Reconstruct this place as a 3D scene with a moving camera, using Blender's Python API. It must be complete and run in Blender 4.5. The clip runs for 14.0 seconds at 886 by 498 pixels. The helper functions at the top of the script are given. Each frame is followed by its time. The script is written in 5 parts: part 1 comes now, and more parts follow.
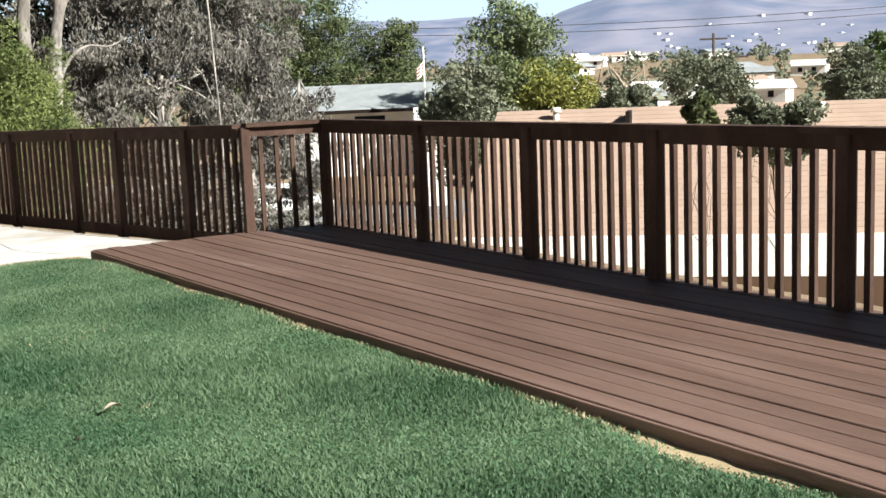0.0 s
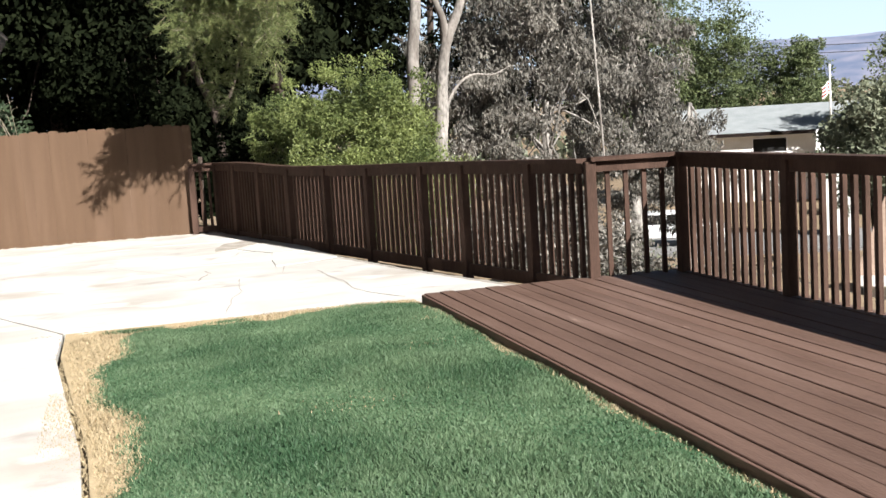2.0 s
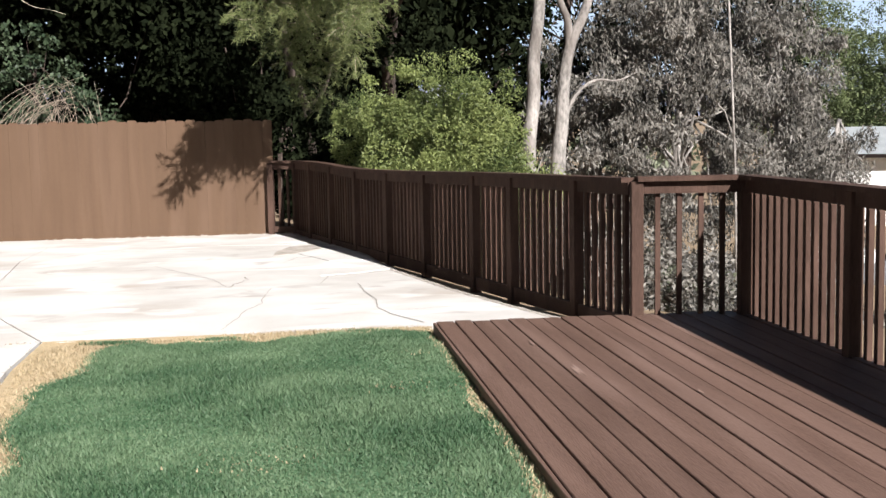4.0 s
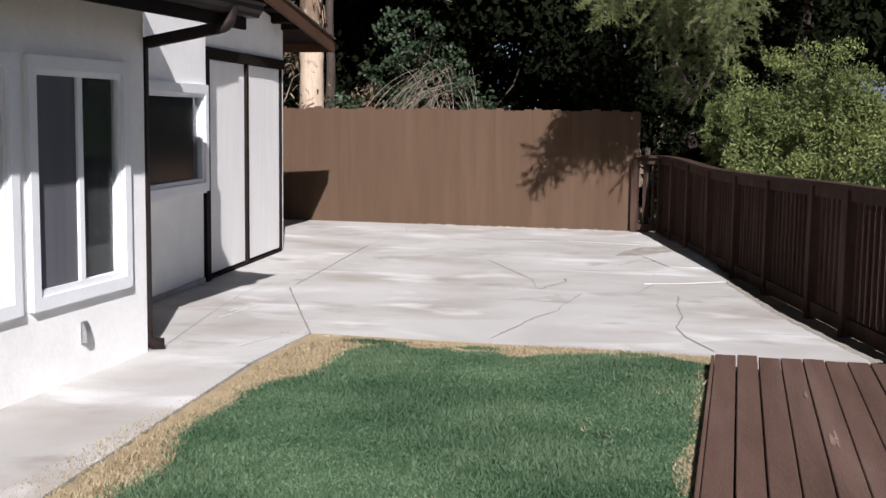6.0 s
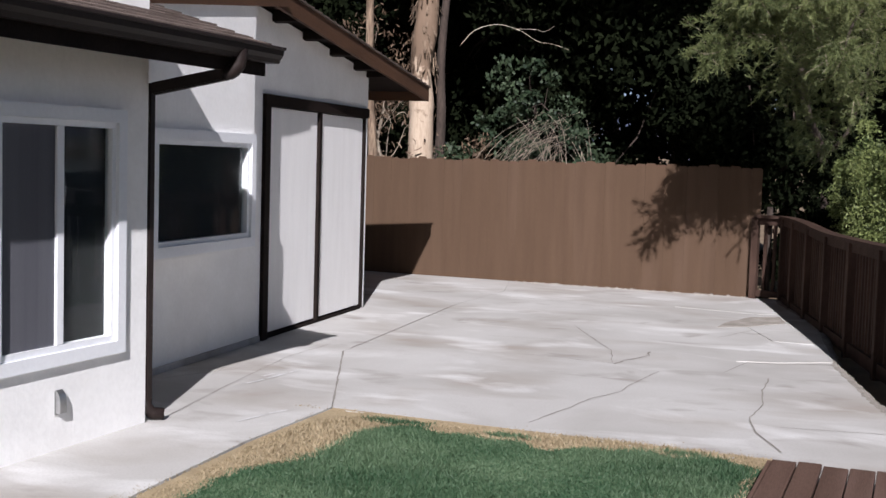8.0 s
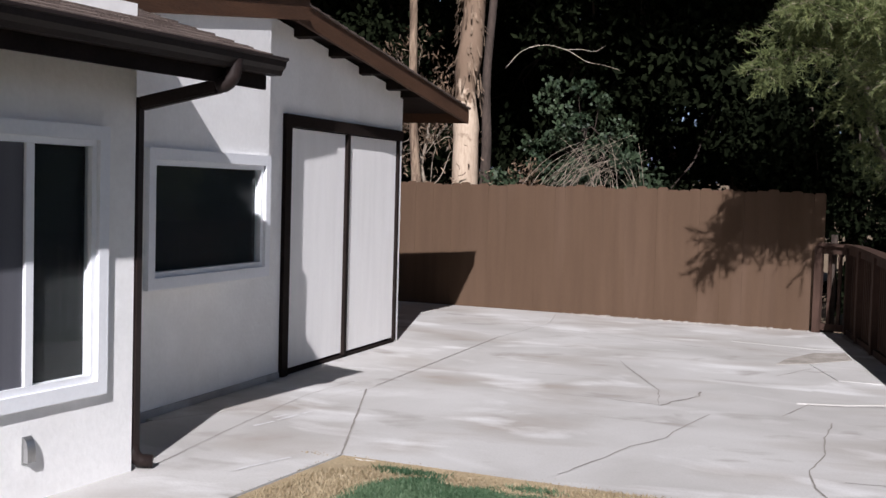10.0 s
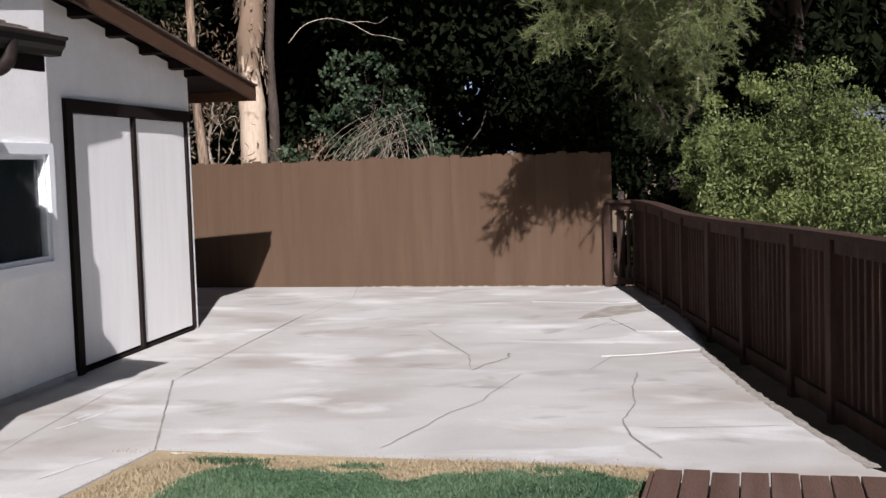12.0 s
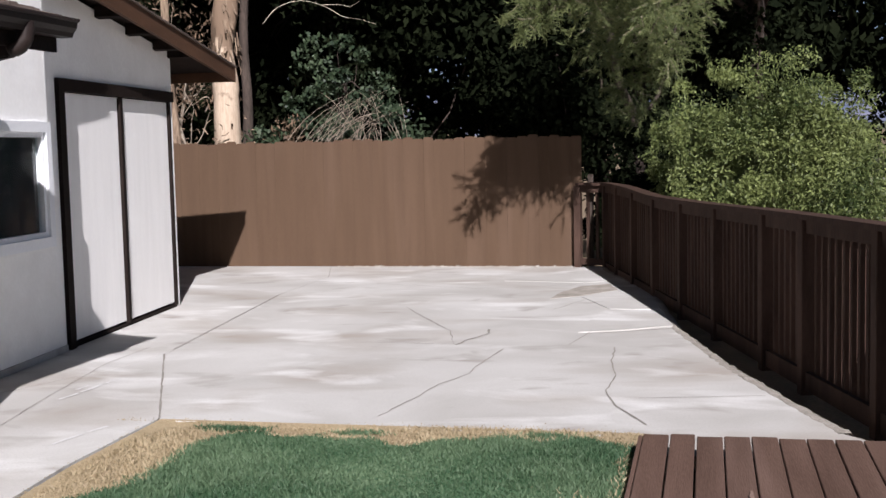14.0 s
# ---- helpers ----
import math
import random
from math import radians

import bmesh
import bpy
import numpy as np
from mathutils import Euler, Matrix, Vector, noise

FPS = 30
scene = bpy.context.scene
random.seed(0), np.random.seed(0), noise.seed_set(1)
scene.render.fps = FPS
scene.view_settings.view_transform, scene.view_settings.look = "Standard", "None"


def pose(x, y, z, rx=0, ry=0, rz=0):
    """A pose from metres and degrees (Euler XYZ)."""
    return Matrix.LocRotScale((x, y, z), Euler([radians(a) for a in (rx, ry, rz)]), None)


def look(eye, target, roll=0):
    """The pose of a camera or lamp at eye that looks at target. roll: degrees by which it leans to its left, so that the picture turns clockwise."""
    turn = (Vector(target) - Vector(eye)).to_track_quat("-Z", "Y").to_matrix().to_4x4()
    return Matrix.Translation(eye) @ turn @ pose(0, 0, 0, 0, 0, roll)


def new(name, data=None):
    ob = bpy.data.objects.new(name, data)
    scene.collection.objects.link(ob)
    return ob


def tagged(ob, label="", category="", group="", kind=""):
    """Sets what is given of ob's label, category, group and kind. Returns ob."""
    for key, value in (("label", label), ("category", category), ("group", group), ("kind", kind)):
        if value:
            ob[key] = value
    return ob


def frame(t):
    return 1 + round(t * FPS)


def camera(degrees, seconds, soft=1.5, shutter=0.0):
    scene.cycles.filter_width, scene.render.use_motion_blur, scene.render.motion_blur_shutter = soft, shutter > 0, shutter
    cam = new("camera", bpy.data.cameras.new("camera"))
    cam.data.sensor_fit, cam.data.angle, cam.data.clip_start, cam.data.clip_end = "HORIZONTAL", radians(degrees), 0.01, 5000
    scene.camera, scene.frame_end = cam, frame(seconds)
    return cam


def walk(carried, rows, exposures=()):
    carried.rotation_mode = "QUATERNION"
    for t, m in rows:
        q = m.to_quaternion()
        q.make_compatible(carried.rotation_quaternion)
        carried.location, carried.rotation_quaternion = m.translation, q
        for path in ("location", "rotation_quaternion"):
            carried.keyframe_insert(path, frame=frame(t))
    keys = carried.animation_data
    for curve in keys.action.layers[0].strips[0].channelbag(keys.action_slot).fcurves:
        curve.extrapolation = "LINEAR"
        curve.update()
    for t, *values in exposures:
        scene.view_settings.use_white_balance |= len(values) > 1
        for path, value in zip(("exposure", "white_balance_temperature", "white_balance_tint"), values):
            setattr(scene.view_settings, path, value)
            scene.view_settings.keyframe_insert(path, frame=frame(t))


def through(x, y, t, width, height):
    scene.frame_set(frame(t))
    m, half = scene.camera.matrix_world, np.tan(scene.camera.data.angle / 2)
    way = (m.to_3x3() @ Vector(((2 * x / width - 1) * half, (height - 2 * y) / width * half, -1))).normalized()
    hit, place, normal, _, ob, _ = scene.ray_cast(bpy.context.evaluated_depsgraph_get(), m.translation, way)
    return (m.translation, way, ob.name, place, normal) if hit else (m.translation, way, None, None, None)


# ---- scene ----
cam = camera(41.2, 14.0)
PATH = [
    (0, (-0.041, 0.564, 1.51), (1.07, 2.203, 1.221), -2.3),
    (0.5, (0.243, 0.816, 1.534), (1.252, 2.525, 1.286), -3.0),
    (1, (0.295, 0.98, 1.553), (1.333, 2.666, 1.272), -3.1),
    (1.5, (0.645, 1.231, 1.581), (1.455, 3.039, 1.304), -2.8),
    (2, (0.893, 1.464, 1.537), (1.403, 3.386, 1.32), -3.5),
    (2.5, (1.248, 1.722, 1.489), (1.658, 3.669, 1.287), -3.7),
    (5, (2.677, 2.814, 1.54), (2.739, 4.803, 1.339), 0.5),
    (5.5, (2.964, 3.041, 1.544), (2.8, 5.027, 1.378), 0.4),
    (6, (3.315, 3.316, 1.591), (2.834, 5.245, 1.369), 0.7),
    (6.5, (3.555, 3.581, 1.57), (3.02, 5.5, 1.388), -0.6),
    (7, (3.739, 3.889, 1.617), (3.033, 5.755, 1.466), 0.9),
    (7.5, (3.816, 4.155, 1.645), (3.012, 5.979, 1.493), 0.1),
    (8, (3.893, 4.41, 1.663), (3.145, 6.259, 1.516), 1.7),
    (10.5, (3.83, 5.384, 1.622), (2.961, 7.183, 1.527), 1.2),
    (11, (3.898, 5.504, 1.654), (3.039, 7.304, 1.502), -0.1),
    (11.5, (3.817, 5.435, 1.649), (3.117, 7.305, 1.539), 0.0),
    (12, (3.696, 5.28, 1.598), (3.184, 7.208, 1.457), -1.8),
    (12.5, (3.639, 5.195, 1.628), (3.118, 7.12, 1.485), -0.2),
    (13, (3.661, 5.02, 1.605), (3.253, 6.971, 1.434), -1.1),
    (13.5, (3.576, 4.973, 1.615), (3.16, 6.923, 1.454), -0.6),
    (14, (3.541, 4.921, 1.595), (3.103, 6.865, 1.423), -1.3),
]
EXPOSURE = [(0.0, 1.45, 6550, 5), (1.0, 1.52, 6550, 6), (2.5, 1.4, 6500, 10), (5.0, 1.12, 6350, 13), (6.0, 0.62, 6200, 15), (7.0, 0.45, 6100, 16), (11.0, 0.41, 6080, 16), (12.0, 0.55, 6200, 16), (14.0, 0.62, 6200, 16)]
walk(cam, [(t, look(eye, target, roll)) for t, eye, target, roll in PATH], EXPOSURE)

# ---- world and sun ----
SUN = Vector((0.55, -1.42, 1.0)).normalized()
elevation = math.asin(SUN.z)
azimuth = math.atan2(SUN.x, SUN.y)
world = bpy.data.worlds.new("world")
scene.world = world
world.use_nodes = True
wn = world.node_tree
sky = wn.nodes.new("ShaderNodeTexSky")
sky.sky_type = "NISHITA"
sky.sun_disc = False
sky.sun_elevation = elevation
sky.sun_rotation = azimuth
sky.air_density, sky.dust_density, sky.ozone_density = 1.0, 1.0, 2.0
wn.links.new(sky.outputs[0], wn.nodes["Background"].inputs[0])
wn.nodes["Background"].inputs[1].default_value = 0.014
lamp = bpy.data.lights.new("sun", "SUN")
lamp.energy, lamp.angle, lamp.color = 5.0, radians(0.5), (1.0, 0.965, 0.925)
sun = new("sun", lamp)
sun.matrix_world = look(SUN * 40, (0, 0, 0))


# ---- materials ----
def material(name, a, b, rough=0.8, scale=4.0, fine=60.0, bump=0.2, spread=0.0, metal=0.0, stretch=(1, 1, 1), stain=None, amount=0.35, spec=0.4):
    """A surface that runs between two colours at a coarse and a fine scale, with relief and, on request, stains of a third colour."""
    m = bpy.data.materials.new(name)
    m.use_nodes = True
    t = m.node_tree
    n, l = t.nodes, t.links
    p = n["Principled BSDF"]
    geo = n.new("ShaderNodeNewGeometry")
    mp = n.new("ShaderNodeMapping")
    mp.inputs["Scale"].default_value = stretch
    l.new(geo.outputs["Position"], mp.inputs["Vector"])
    n1, n2 = n.new("ShaderNodeTexNoise"), n.new("ShaderNodeTexNoise")
    n1.inputs["Scale"].default_value, n1.inputs["Detail"].default_value = scale, 5
    n2.inputs["Scale"].default_value, n2.inputs["Detail"].default_value = fine, 4
    l.new(mp.outputs[0], n1.inputs["Vector"])
    l.new(mp.outputs[0], n2.inputs["Vector"])
    add = n.new("ShaderNodeMath")
    add.operation = "MULTIPLY_ADD"
    l.new(n1.outputs[0], add.inputs[0])
    add.inputs[1].default_value = 1.1
    half = n.new("ShaderNodeMath")
    half.operation = "MULTIPLY_ADD"
    l.new(n2.outputs[0], half.inputs[0])
    half.inputs[1].default_value, half.inputs[2].default_value = 0.9, -0.5
    l.new(half.outputs[0], add.inputs[2])
    ramp = n.new("ShaderNodeValToRGB")
    ramp.color_ramp.elements[0].position, ramp.color_ramp.elements[1].position = 0.2, 0.8
    ramp.color_ramp.elements[0].color, ramp.color_ramp.elements[1].color = (*a, 1), (*b, 1)
    l.new(add.outputs[0], ramp.inputs[0])
    colour = ramp.outputs[0]
    if stain:
        n3 = n.new("ShaderNodeTexNoise")
        n3.inputs["Scale"].default_value, n3.inputs["Detail"].default_value = scale * 0.35, 8
        n3.inputs["Distortion"].default_value = 0.6
        l.new(mp.outputs[0], n3.inputs["Vector"])
        r3 = n.new("ShaderNodeValToRGB")
        r3.color_ramp.elements[0].position, r3.color_ramp.elements[1].position = 0.5, 0.72
        r3.color_ramp.elements[1].color = (amount, amount, amount, 1)
        l.new(n3.outputs[0], r3.inputs[0])
        mix = n.new("ShaderNodeMixRGB")
        l.new(r3.outputs[0], mix.inputs[0])
        l.new(colour, mix.inputs[1])
        mix.inputs[2].default_value = (*stain, 1)
        colour = mix.outputs[0]
    if spread:
        info = n.new("ShaderNodeObjectInfo")
        gi = n.new("ShaderNodeNewGeometry")
        s = n.new("ShaderNodeMath")
        s.operation = "ADD"
        l.new(info.outputs["Random"], s.inputs[0])
        l.new(gi.outputs["Random Per Island"], s.inputs[1])
        f = n.new("ShaderNodeMath")
        f.operation = "MULTIPLY_ADD"
        l.new(s.outputs[0], f.inputs[0])
        f.inputs[1].default_value, f.inputs[2].default_value = spread, 1 - spread
        hs = n.new("ShaderNodeHueSaturation")
        l.new(f.outputs[0], hs.inputs["Value"])
        l.new(colour, hs.inputs["Color"])
        colour = hs.outputs[0]
    l.new(colour, p.inputs["Base Color"])
    p.inputs["Roughness"].default_value = rough
    p.inputs["Metallic"].default_value = metal
    p.inputs["Specular IOR Level"].default_value = spec
    if bump:
        b1 = n.new("ShaderNodeBump")
        b1.inputs["Strength"].default_value, b1.inputs["Distance"].default_value = bump, 0.02
        l.new(add.outputs[0], b1.inputs["Height"])
        l.new(b1.outputs[0], p.inputs["Normal"])
    return m


def foliage(name, a, b, spec=0.3, rough=0.55, through=0.25, patch=1.2):
    """Leaves: each one its own shade between two greens, with a little light coming through."""
    m = bpy.data.materials.new(name)
    m.use_nodes = True
    t = m.node_tree
    n, l = t.nodes, t.links
    p = n["Principled BSDF"]
    g = n.new("ShaderNodeNewGeometry")
    ns = n.new("ShaderNodeTexNoise")
    ns.inputs["Scale"].default_value = 1.1
    l.new(g.outputs["Position"], ns.inputs["Vector"])
    mx = n.new("ShaderNodeMath")
    mx.operation = "MULTIPLY_ADD"
    l.new(g.outputs["Random Per Island"], mx.inputs[0])
    mx.inputs[1].default_value = 0.75
    sub = n.new("ShaderNodeMath")
    sub.operation = "MULTIPLY_ADD"
    l.new(ns.outputs[0], sub.inputs[0])
    sub.inputs[1].default_value, sub.inputs[2].default_value = patch, 0.15 - patch / 2
    l.new(sub.outputs[0], mx.inputs[2])
    r = n.new("ShaderNodeValToRGB")
    r.color_ramp.elements[0].color, r.color_ramp.elements[1].color = (*a, 1), (*b, 1)
    l.new(mx.outputs[0], r.inputs[0])
    l.new(r.outputs[0], p.inputs["Base Color"])
    p.inputs["Roughness"].default_value = rough
    p.inputs["Specular IOR Level"].default_value = spec
    tr = n.new("ShaderNodeBsdfTranslucent")
    l.new(r.outputs[0], tr.inputs[0])
    ms = n.new("ShaderNodeMixShader")
    ms.inputs[0].default_value = through
    l.new(p.outputs[0], ms.inputs[1])
    l.new(tr.outputs[0], ms.inputs[2])
    l.new(ms.outputs[0], n["Material Output"].inputs[0])
    return m


def glass(name, tint=(0.9, 0.95, 0.95)):
    m = bpy.data.materials.new(name)
    m.use_nodes = True
    p = m.node_tree.nodes["Principled BSDF"]
    p.inputs["Base Color"].default_value = (*tint, 1)
    p.inputs["Roughness"].default_value = 0.02
    p.inputs["Transmission Weight"].default_value = 1.0
    p.inputs["IOR"].default_value = 1.2
    return m


def weathered_concrete(name):
    """Pale concrete with wide tonal drift, brown water stains drawn out along the slab, dark blotches and fine sand grain."""
    m = bpy.data.materials.new(name)
    m.use_nodes = True
    n, l = m.node_tree.nodes, m.node_tree.links
    p = n["Principled BSDF"]
    g = n.new("ShaderNodeNewGeometry")

    def cloud(scale, detail, stretch, lo, hi, warp=0.4):
        mp = n.new("ShaderNodeMapping")
        mp.inputs["Scale"].default_value = stretch
        l.new(g.outputs["Position"], mp.inputs["Vector"])
        t = n.new("ShaderNodeTexNoise")
        t.inputs["Scale"].default_value, t.inputs["Detail"].default_value, t.inputs["Distortion"].default_value = scale, detail, warp
        l.new(mp.outputs[0], t.inputs["Vector"])
        r = n.new("ShaderNodeMapRange")
        r.inputs[1].default_value, r.inputs[2].default_value = lo, hi
        l.new(t.outputs[0], r.inputs[0])
        return r.outputs[0], t.outputs[0]

    colour = None
    for k, (tone, amount, args) in enumerate((((0.54, 0.527, 0.507), 1.0, (0.7, 5, (1, 1, 1), 0.35, 0.65)), ((0.31, 0.265, 0.222), 0.7, (0.9, 7, (0.75, 1.2, 1), 0.5, 0.72)), ((0.26, 0.23, 0.205), 0.75, (1.7, 8, (0.8, 1.15, 1), 0.6, 0.74)), ((0.68, 0.67, 0.655), 0.85, (1.3, 6, (0.7, 1.3, 1), 0.56, 0.7)), ((0.33, 0.31, 0.29), 0.28, (70, 3, (1, 1, 1), 0.45, 0.75)))):
        fac, raw = cloud(*args)
        mul = n.new("ShaderNodeMath")
        mul.operation = "MULTIPLY"
        mul.inputs[1].default_value = amount
        l.new(fac, mul.inputs[0])
        mix = n.new("ShaderNodeMixRGB")
        l.new(mul.outputs[0], mix.inputs[0])
        if colour is None:
            mix.inputs[1].default_value = (0.42, 0.403, 0.38, 1)
        else:
            l.new(colour, mix.inputs[1])
        mix.inputs[2].default_value = (*tone, 1)
        colour = mix.outputs[0]
    l.new(colour, p.inputs["Base Color"])
    p.inputs["Roughness"].default_value, p.inputs["Specular IOR Level"].default_value = 0.9, 0.25
    b = n.new("ShaderNodeBump")
    b.inputs["Strength"].default_value, b.inputs["Distance"].default_value = 0.18, 0.01
    l.new(raw, b.inputs["Height"])
    l.new(b.outputs[0], p.inputs["Normal"])
    return m


DECK = material("deck_paint", (0.086, 0.05, 0.037), (0.133, 0.081, 0.062), 0.65, 3.0, 45, 0.25, 0.2, stretch=(3, 0.35, 3), stain=(0.22, 0.145, 0.118), amount=0.5, spec=0.3)
# Set darker than the paint's lit tone, putting the railings' shade into colour.
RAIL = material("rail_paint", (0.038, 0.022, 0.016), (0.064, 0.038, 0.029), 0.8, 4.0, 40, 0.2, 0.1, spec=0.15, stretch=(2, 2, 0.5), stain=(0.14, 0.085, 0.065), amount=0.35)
SCUFF = material("scuffed_paint", (0.19, 0.125, 0.1), (0.28, 0.2, 0.165), 0.85, 30, 60, 0.1, spec=0.2)
FENCE = material("fence_paint", (0.082, 0.05, 0.031), (0.1, 0.062, 0.039), 0.85, 2.0, 50, 0.15, 0.025, stretch=(4, 4, 0.4), stain=(0.145, 0.095, 0.068), amount=0.3, spec=0.2)
CONCRETE = weathered_concrete("concrete")
CHALK = material("pale_scuff", (0.56, 0.55, 0.54), (0.66, 0.65, 0.64), 0.95, 12, 60, 0.1, spec=0.1)
MORTAR = material("broken_mortar", (0.24, 0.215, 0.185), (0.42, 0.385, 0.345), 0.95, 5, 50, 0.6, spec=0.2)
CRACK = material("crack_dirt", (0.2, 0.182, 0.16), (0.35, 0.325, 0.295), 0.95, 6, 60, 0.1, spec=0.1)
SOIL = material("soil", (0.16, 0.12, 0.08), (0.28, 0.21, 0.14), 0.95, 2.0, 40, 0.5, spec=0.1)
STRAW = material("dry_grass_soil", (0.27, 0.208, 0.128), (0.4, 0.322, 0.205), 0.95, 3.0, 60, 0.12, spec=0.1, stain=(0.24, 0.19, 0.11), amount=0.5)
TURF = material("lawn_ground", (0.045, 0.1, 0.05), (0.085, 0.155, 0.085), 0.95, 3.0, 80, 0.4, spec=0.1)
GRASS = foliage("grass_blades", (0.038, 0.09, 0.042), (0.145, 0.215, 0.12), through=0.35, rough=0.55, patch=2.4)
DRYBLADE = foliage("dry_blades", (0.25, 0.195, 0.118), (0.4, 0.325, 0.205), through=0.1)
STUCCO = material("white_stucco", (0.83, 0.82, 0.8), (0.9, 0.89, 0.87), 0.9, 4, 30, 0.16, spec=0.2, stain=(0.74, 0.72, 0.69), amount=0.4)
VINYL = material("white_vinyl", (0.77, 0.78, 0.8), (0.83, 0.84, 0.86), 0.35, 3, 40, 0.02)
DOORPAINT = material("door_paint", (0.8, 0.785, 0.765), (0.87, 0.855, 0.835), 0.7, 3, 60, 0.15, stretch=(3, 3, 0.4))
# Eave timbers use this too, their shade put into the near black.
TRIM = material("dark_trim", (0.009, 0.006, 0.005), (0.019, 0.013, 0.011), 0.75, 4, 50, 0.1, spec=0.1)
GUTTER = material("gutter_metal", (0.014, 0.009, 0.008), (0.026, 0.018, 0.016), 0.5, 3, 50, 0.05, spec=0.2)
FASCIA = material("fascia_wood", (0.055, 0.025, 0.012), (0.098, 0.046, 0.023), 0.7, 3, 40, 0.3, stretch=(1, 0.5, 3))
SHINGLE = material("roof_shingle", (0.09, 0.068, 0.058), (0.17, 0.132, 0.113), 0.9, 5, 60, 0.5, 0.25, spec=0.2)
TERRACOTTA = material("tan_roof", (0.29, 0.21, 0.165), (0.36, 0.265, 0.21), 0.9, 1.5, 30, 0.2, 0.05, spec=0.2)
GREYROOF = material("grey_roof", (0.2, 0.22, 0.23), (0.28, 0.3, 0.31), 0.9, 1.2, 20, 0.2, spec=0.2)
WHITEWALL = material("white_wall", (0.68, 0.67, 0.65), (0.8, 0.79, 0.77), 0.9, 2, 20, 0.1)
BARK_PALE = material("pale_bark", (0.42, 0.34, 0.26), (0.62, 0.53, 0.43), 0.9, 3, 20, 0.6, stretch=(2, 2, 0.6), stain=(0.2, 0.14, 0.1), amount=0.8)
BARK_PEEL = material("peeling_bark", (0.085, 0.055, 0.037), (0.34, 0.25, 0.175), 0.95, 5, 14, 1.0, stretch=(3, 3, 0.5), stain=(0.07, 0.045, 0.03), amount=0.9)
BARK_EUC = material("eucalyptus_bark", (0.38, 0.285, 0.205), (0.55, 0.44, 0.335), 0.85, 2.5, 18, 0.4, stretch=(2, 2, 0.5), stain=(0.22, 0.14, 0.09), amount=0.6)
nt = BARK_EUC.node_tree
eg, ex, en = nt.nodes.new("ShaderNodeNewGeometry"), nt.nodes.new("ShaderNodeSeparateXYZ"), nt.nodes.new("ShaderNodeTexNoise")
en.inputs["Scale"].default_value, en.inputs["Detail"].default_value = 6.0, 6
em, er, eo = nt.nodes.new("ShaderNodeMath"), nt.nodes.new("ShaderNodeMapRange"), nt.nodes.new("ShaderNodeMixRGB")
em.operation = "MULTIPLY_ADD"
em.inputs[1].default_value = 3.4
er.inputs[1].default_value, er.inputs[2].default_value = 4.5, 4.85
nt.links.new(eg.outputs["Position"], ex.inputs[0])
nt.links.new(eg.outputs["Position"], en.inputs["Vector"])
nt.links.new(en.outputs[0], em.inputs[0])
nt.links.new(ex.outputs["Z"], em.inputs[2])
nt.links.new(em.outputs[0], er.inputs[0])
nt.links.new(er.outputs[0], eo.inputs[0])
epb = nt.nodes["Principled BSDF"]
nt.links.new(epb.inputs["Base Color"].links[0].from_socket, eo.inputs[1])
eo.inputs[2].default_value = (0.19, 0.13, 0.088, 1)
nt.links.new(eo.outputs[0], epb.inputs["Base Color"])
BARK_GREY = material("grey_bark", (0.1, 0.093, 0.085), (0.36, 0.335, 0.31), 0.95, 1.6, 9, 0.9, stretch=(2, 2, 0.9), stain=(0.09, 0.075, 0.065), amount=0.9)
BARK_DARK = material("dark_bark", (0.035, 0.026, 0.02), (0.075, 0.055, 0.045), 0.95, 4, 20, 0.8, stretch=(2, 2, 0.6))
TWIG = material("dry_twig", (0.2, 0.16, 0.12), (0.36, 0.3, 0.24), 0.9, 5, 30, 0.2)
LEAF_BUSH = foliage("bush_leaf", (0.03, 0.05, 0.013), (0.228, 0.268, 0.094), through=0.3, patch=1.8)
LEAF_PINE = foliage("pine_needle", (0.038, 0.058, 0.02), (0.245, 0.275, 0.11), through=0.3)
# Far below natural leaf tone: the wood's deep shade is put into it.
LEAF_DARK = foliage("leaf_painted_shade", (0.004, 0.006, 0.003), (0.013, 0.017, 0.008), spec=0.02, rough=0.85, through=0.05)
LEAF_IVY = foliage("ivy_leaf", (0.012, 0.026, 0.013), (0.06, 0.085, 0.045), through=0.15)
LEAF_GREY = foliage("grey_leaf", (0.03, 0.029, 0.025), (0.23, 0.215, 0.19), through=0.15, patch=2.2)
LEAF_SPIKY = foliage("spiky_leaf", (0.025, 0.04, 0.018), (0.13, 0.15, 0.065), through=0.15)
LEAF_FIR = foliage("fir_leaf", (0.035, 0.055, 0.022), (0.13, 0.155, 0.065), through=0.15, patch=1.8)
LEAF_DRY = foliage("dry_leaf", (0.03, 0.018, 0.011), (0.24, 0.165, 0.11), through=0.1, patch=1.8)
LEAF_OLIVE = foliage("olive_leaf", (0.08, 0.095, 0.06), (0.19, 0.205, 0.14), through=0.2)
LEAF_GREEN = foliage("tree_leaf", (0.04, 0.075, 0.02), (0.12, 0.17, 0.055), through=0.2)
# Paler, greyer green: distance haze is put into the leaf colour.
LEAF_HAZED = foliage("hazed_leaf", (0.09, 0.12, 0.055), (0.2, 0.24, 0.12), through=0.2)
LEAF_YELLOW = foliage("yellow_leaf", (0.09, 0.115, 0.025), (0.28, 0.275, 0.07), through=0.25)
ASPHALT = material("asphalt", (0.14, 0.14, 0.14), (0.2, 0.2, 0.2), 0.9, 2, 60, 0.2, spec=0.2)
PANE = glass("window_glass")
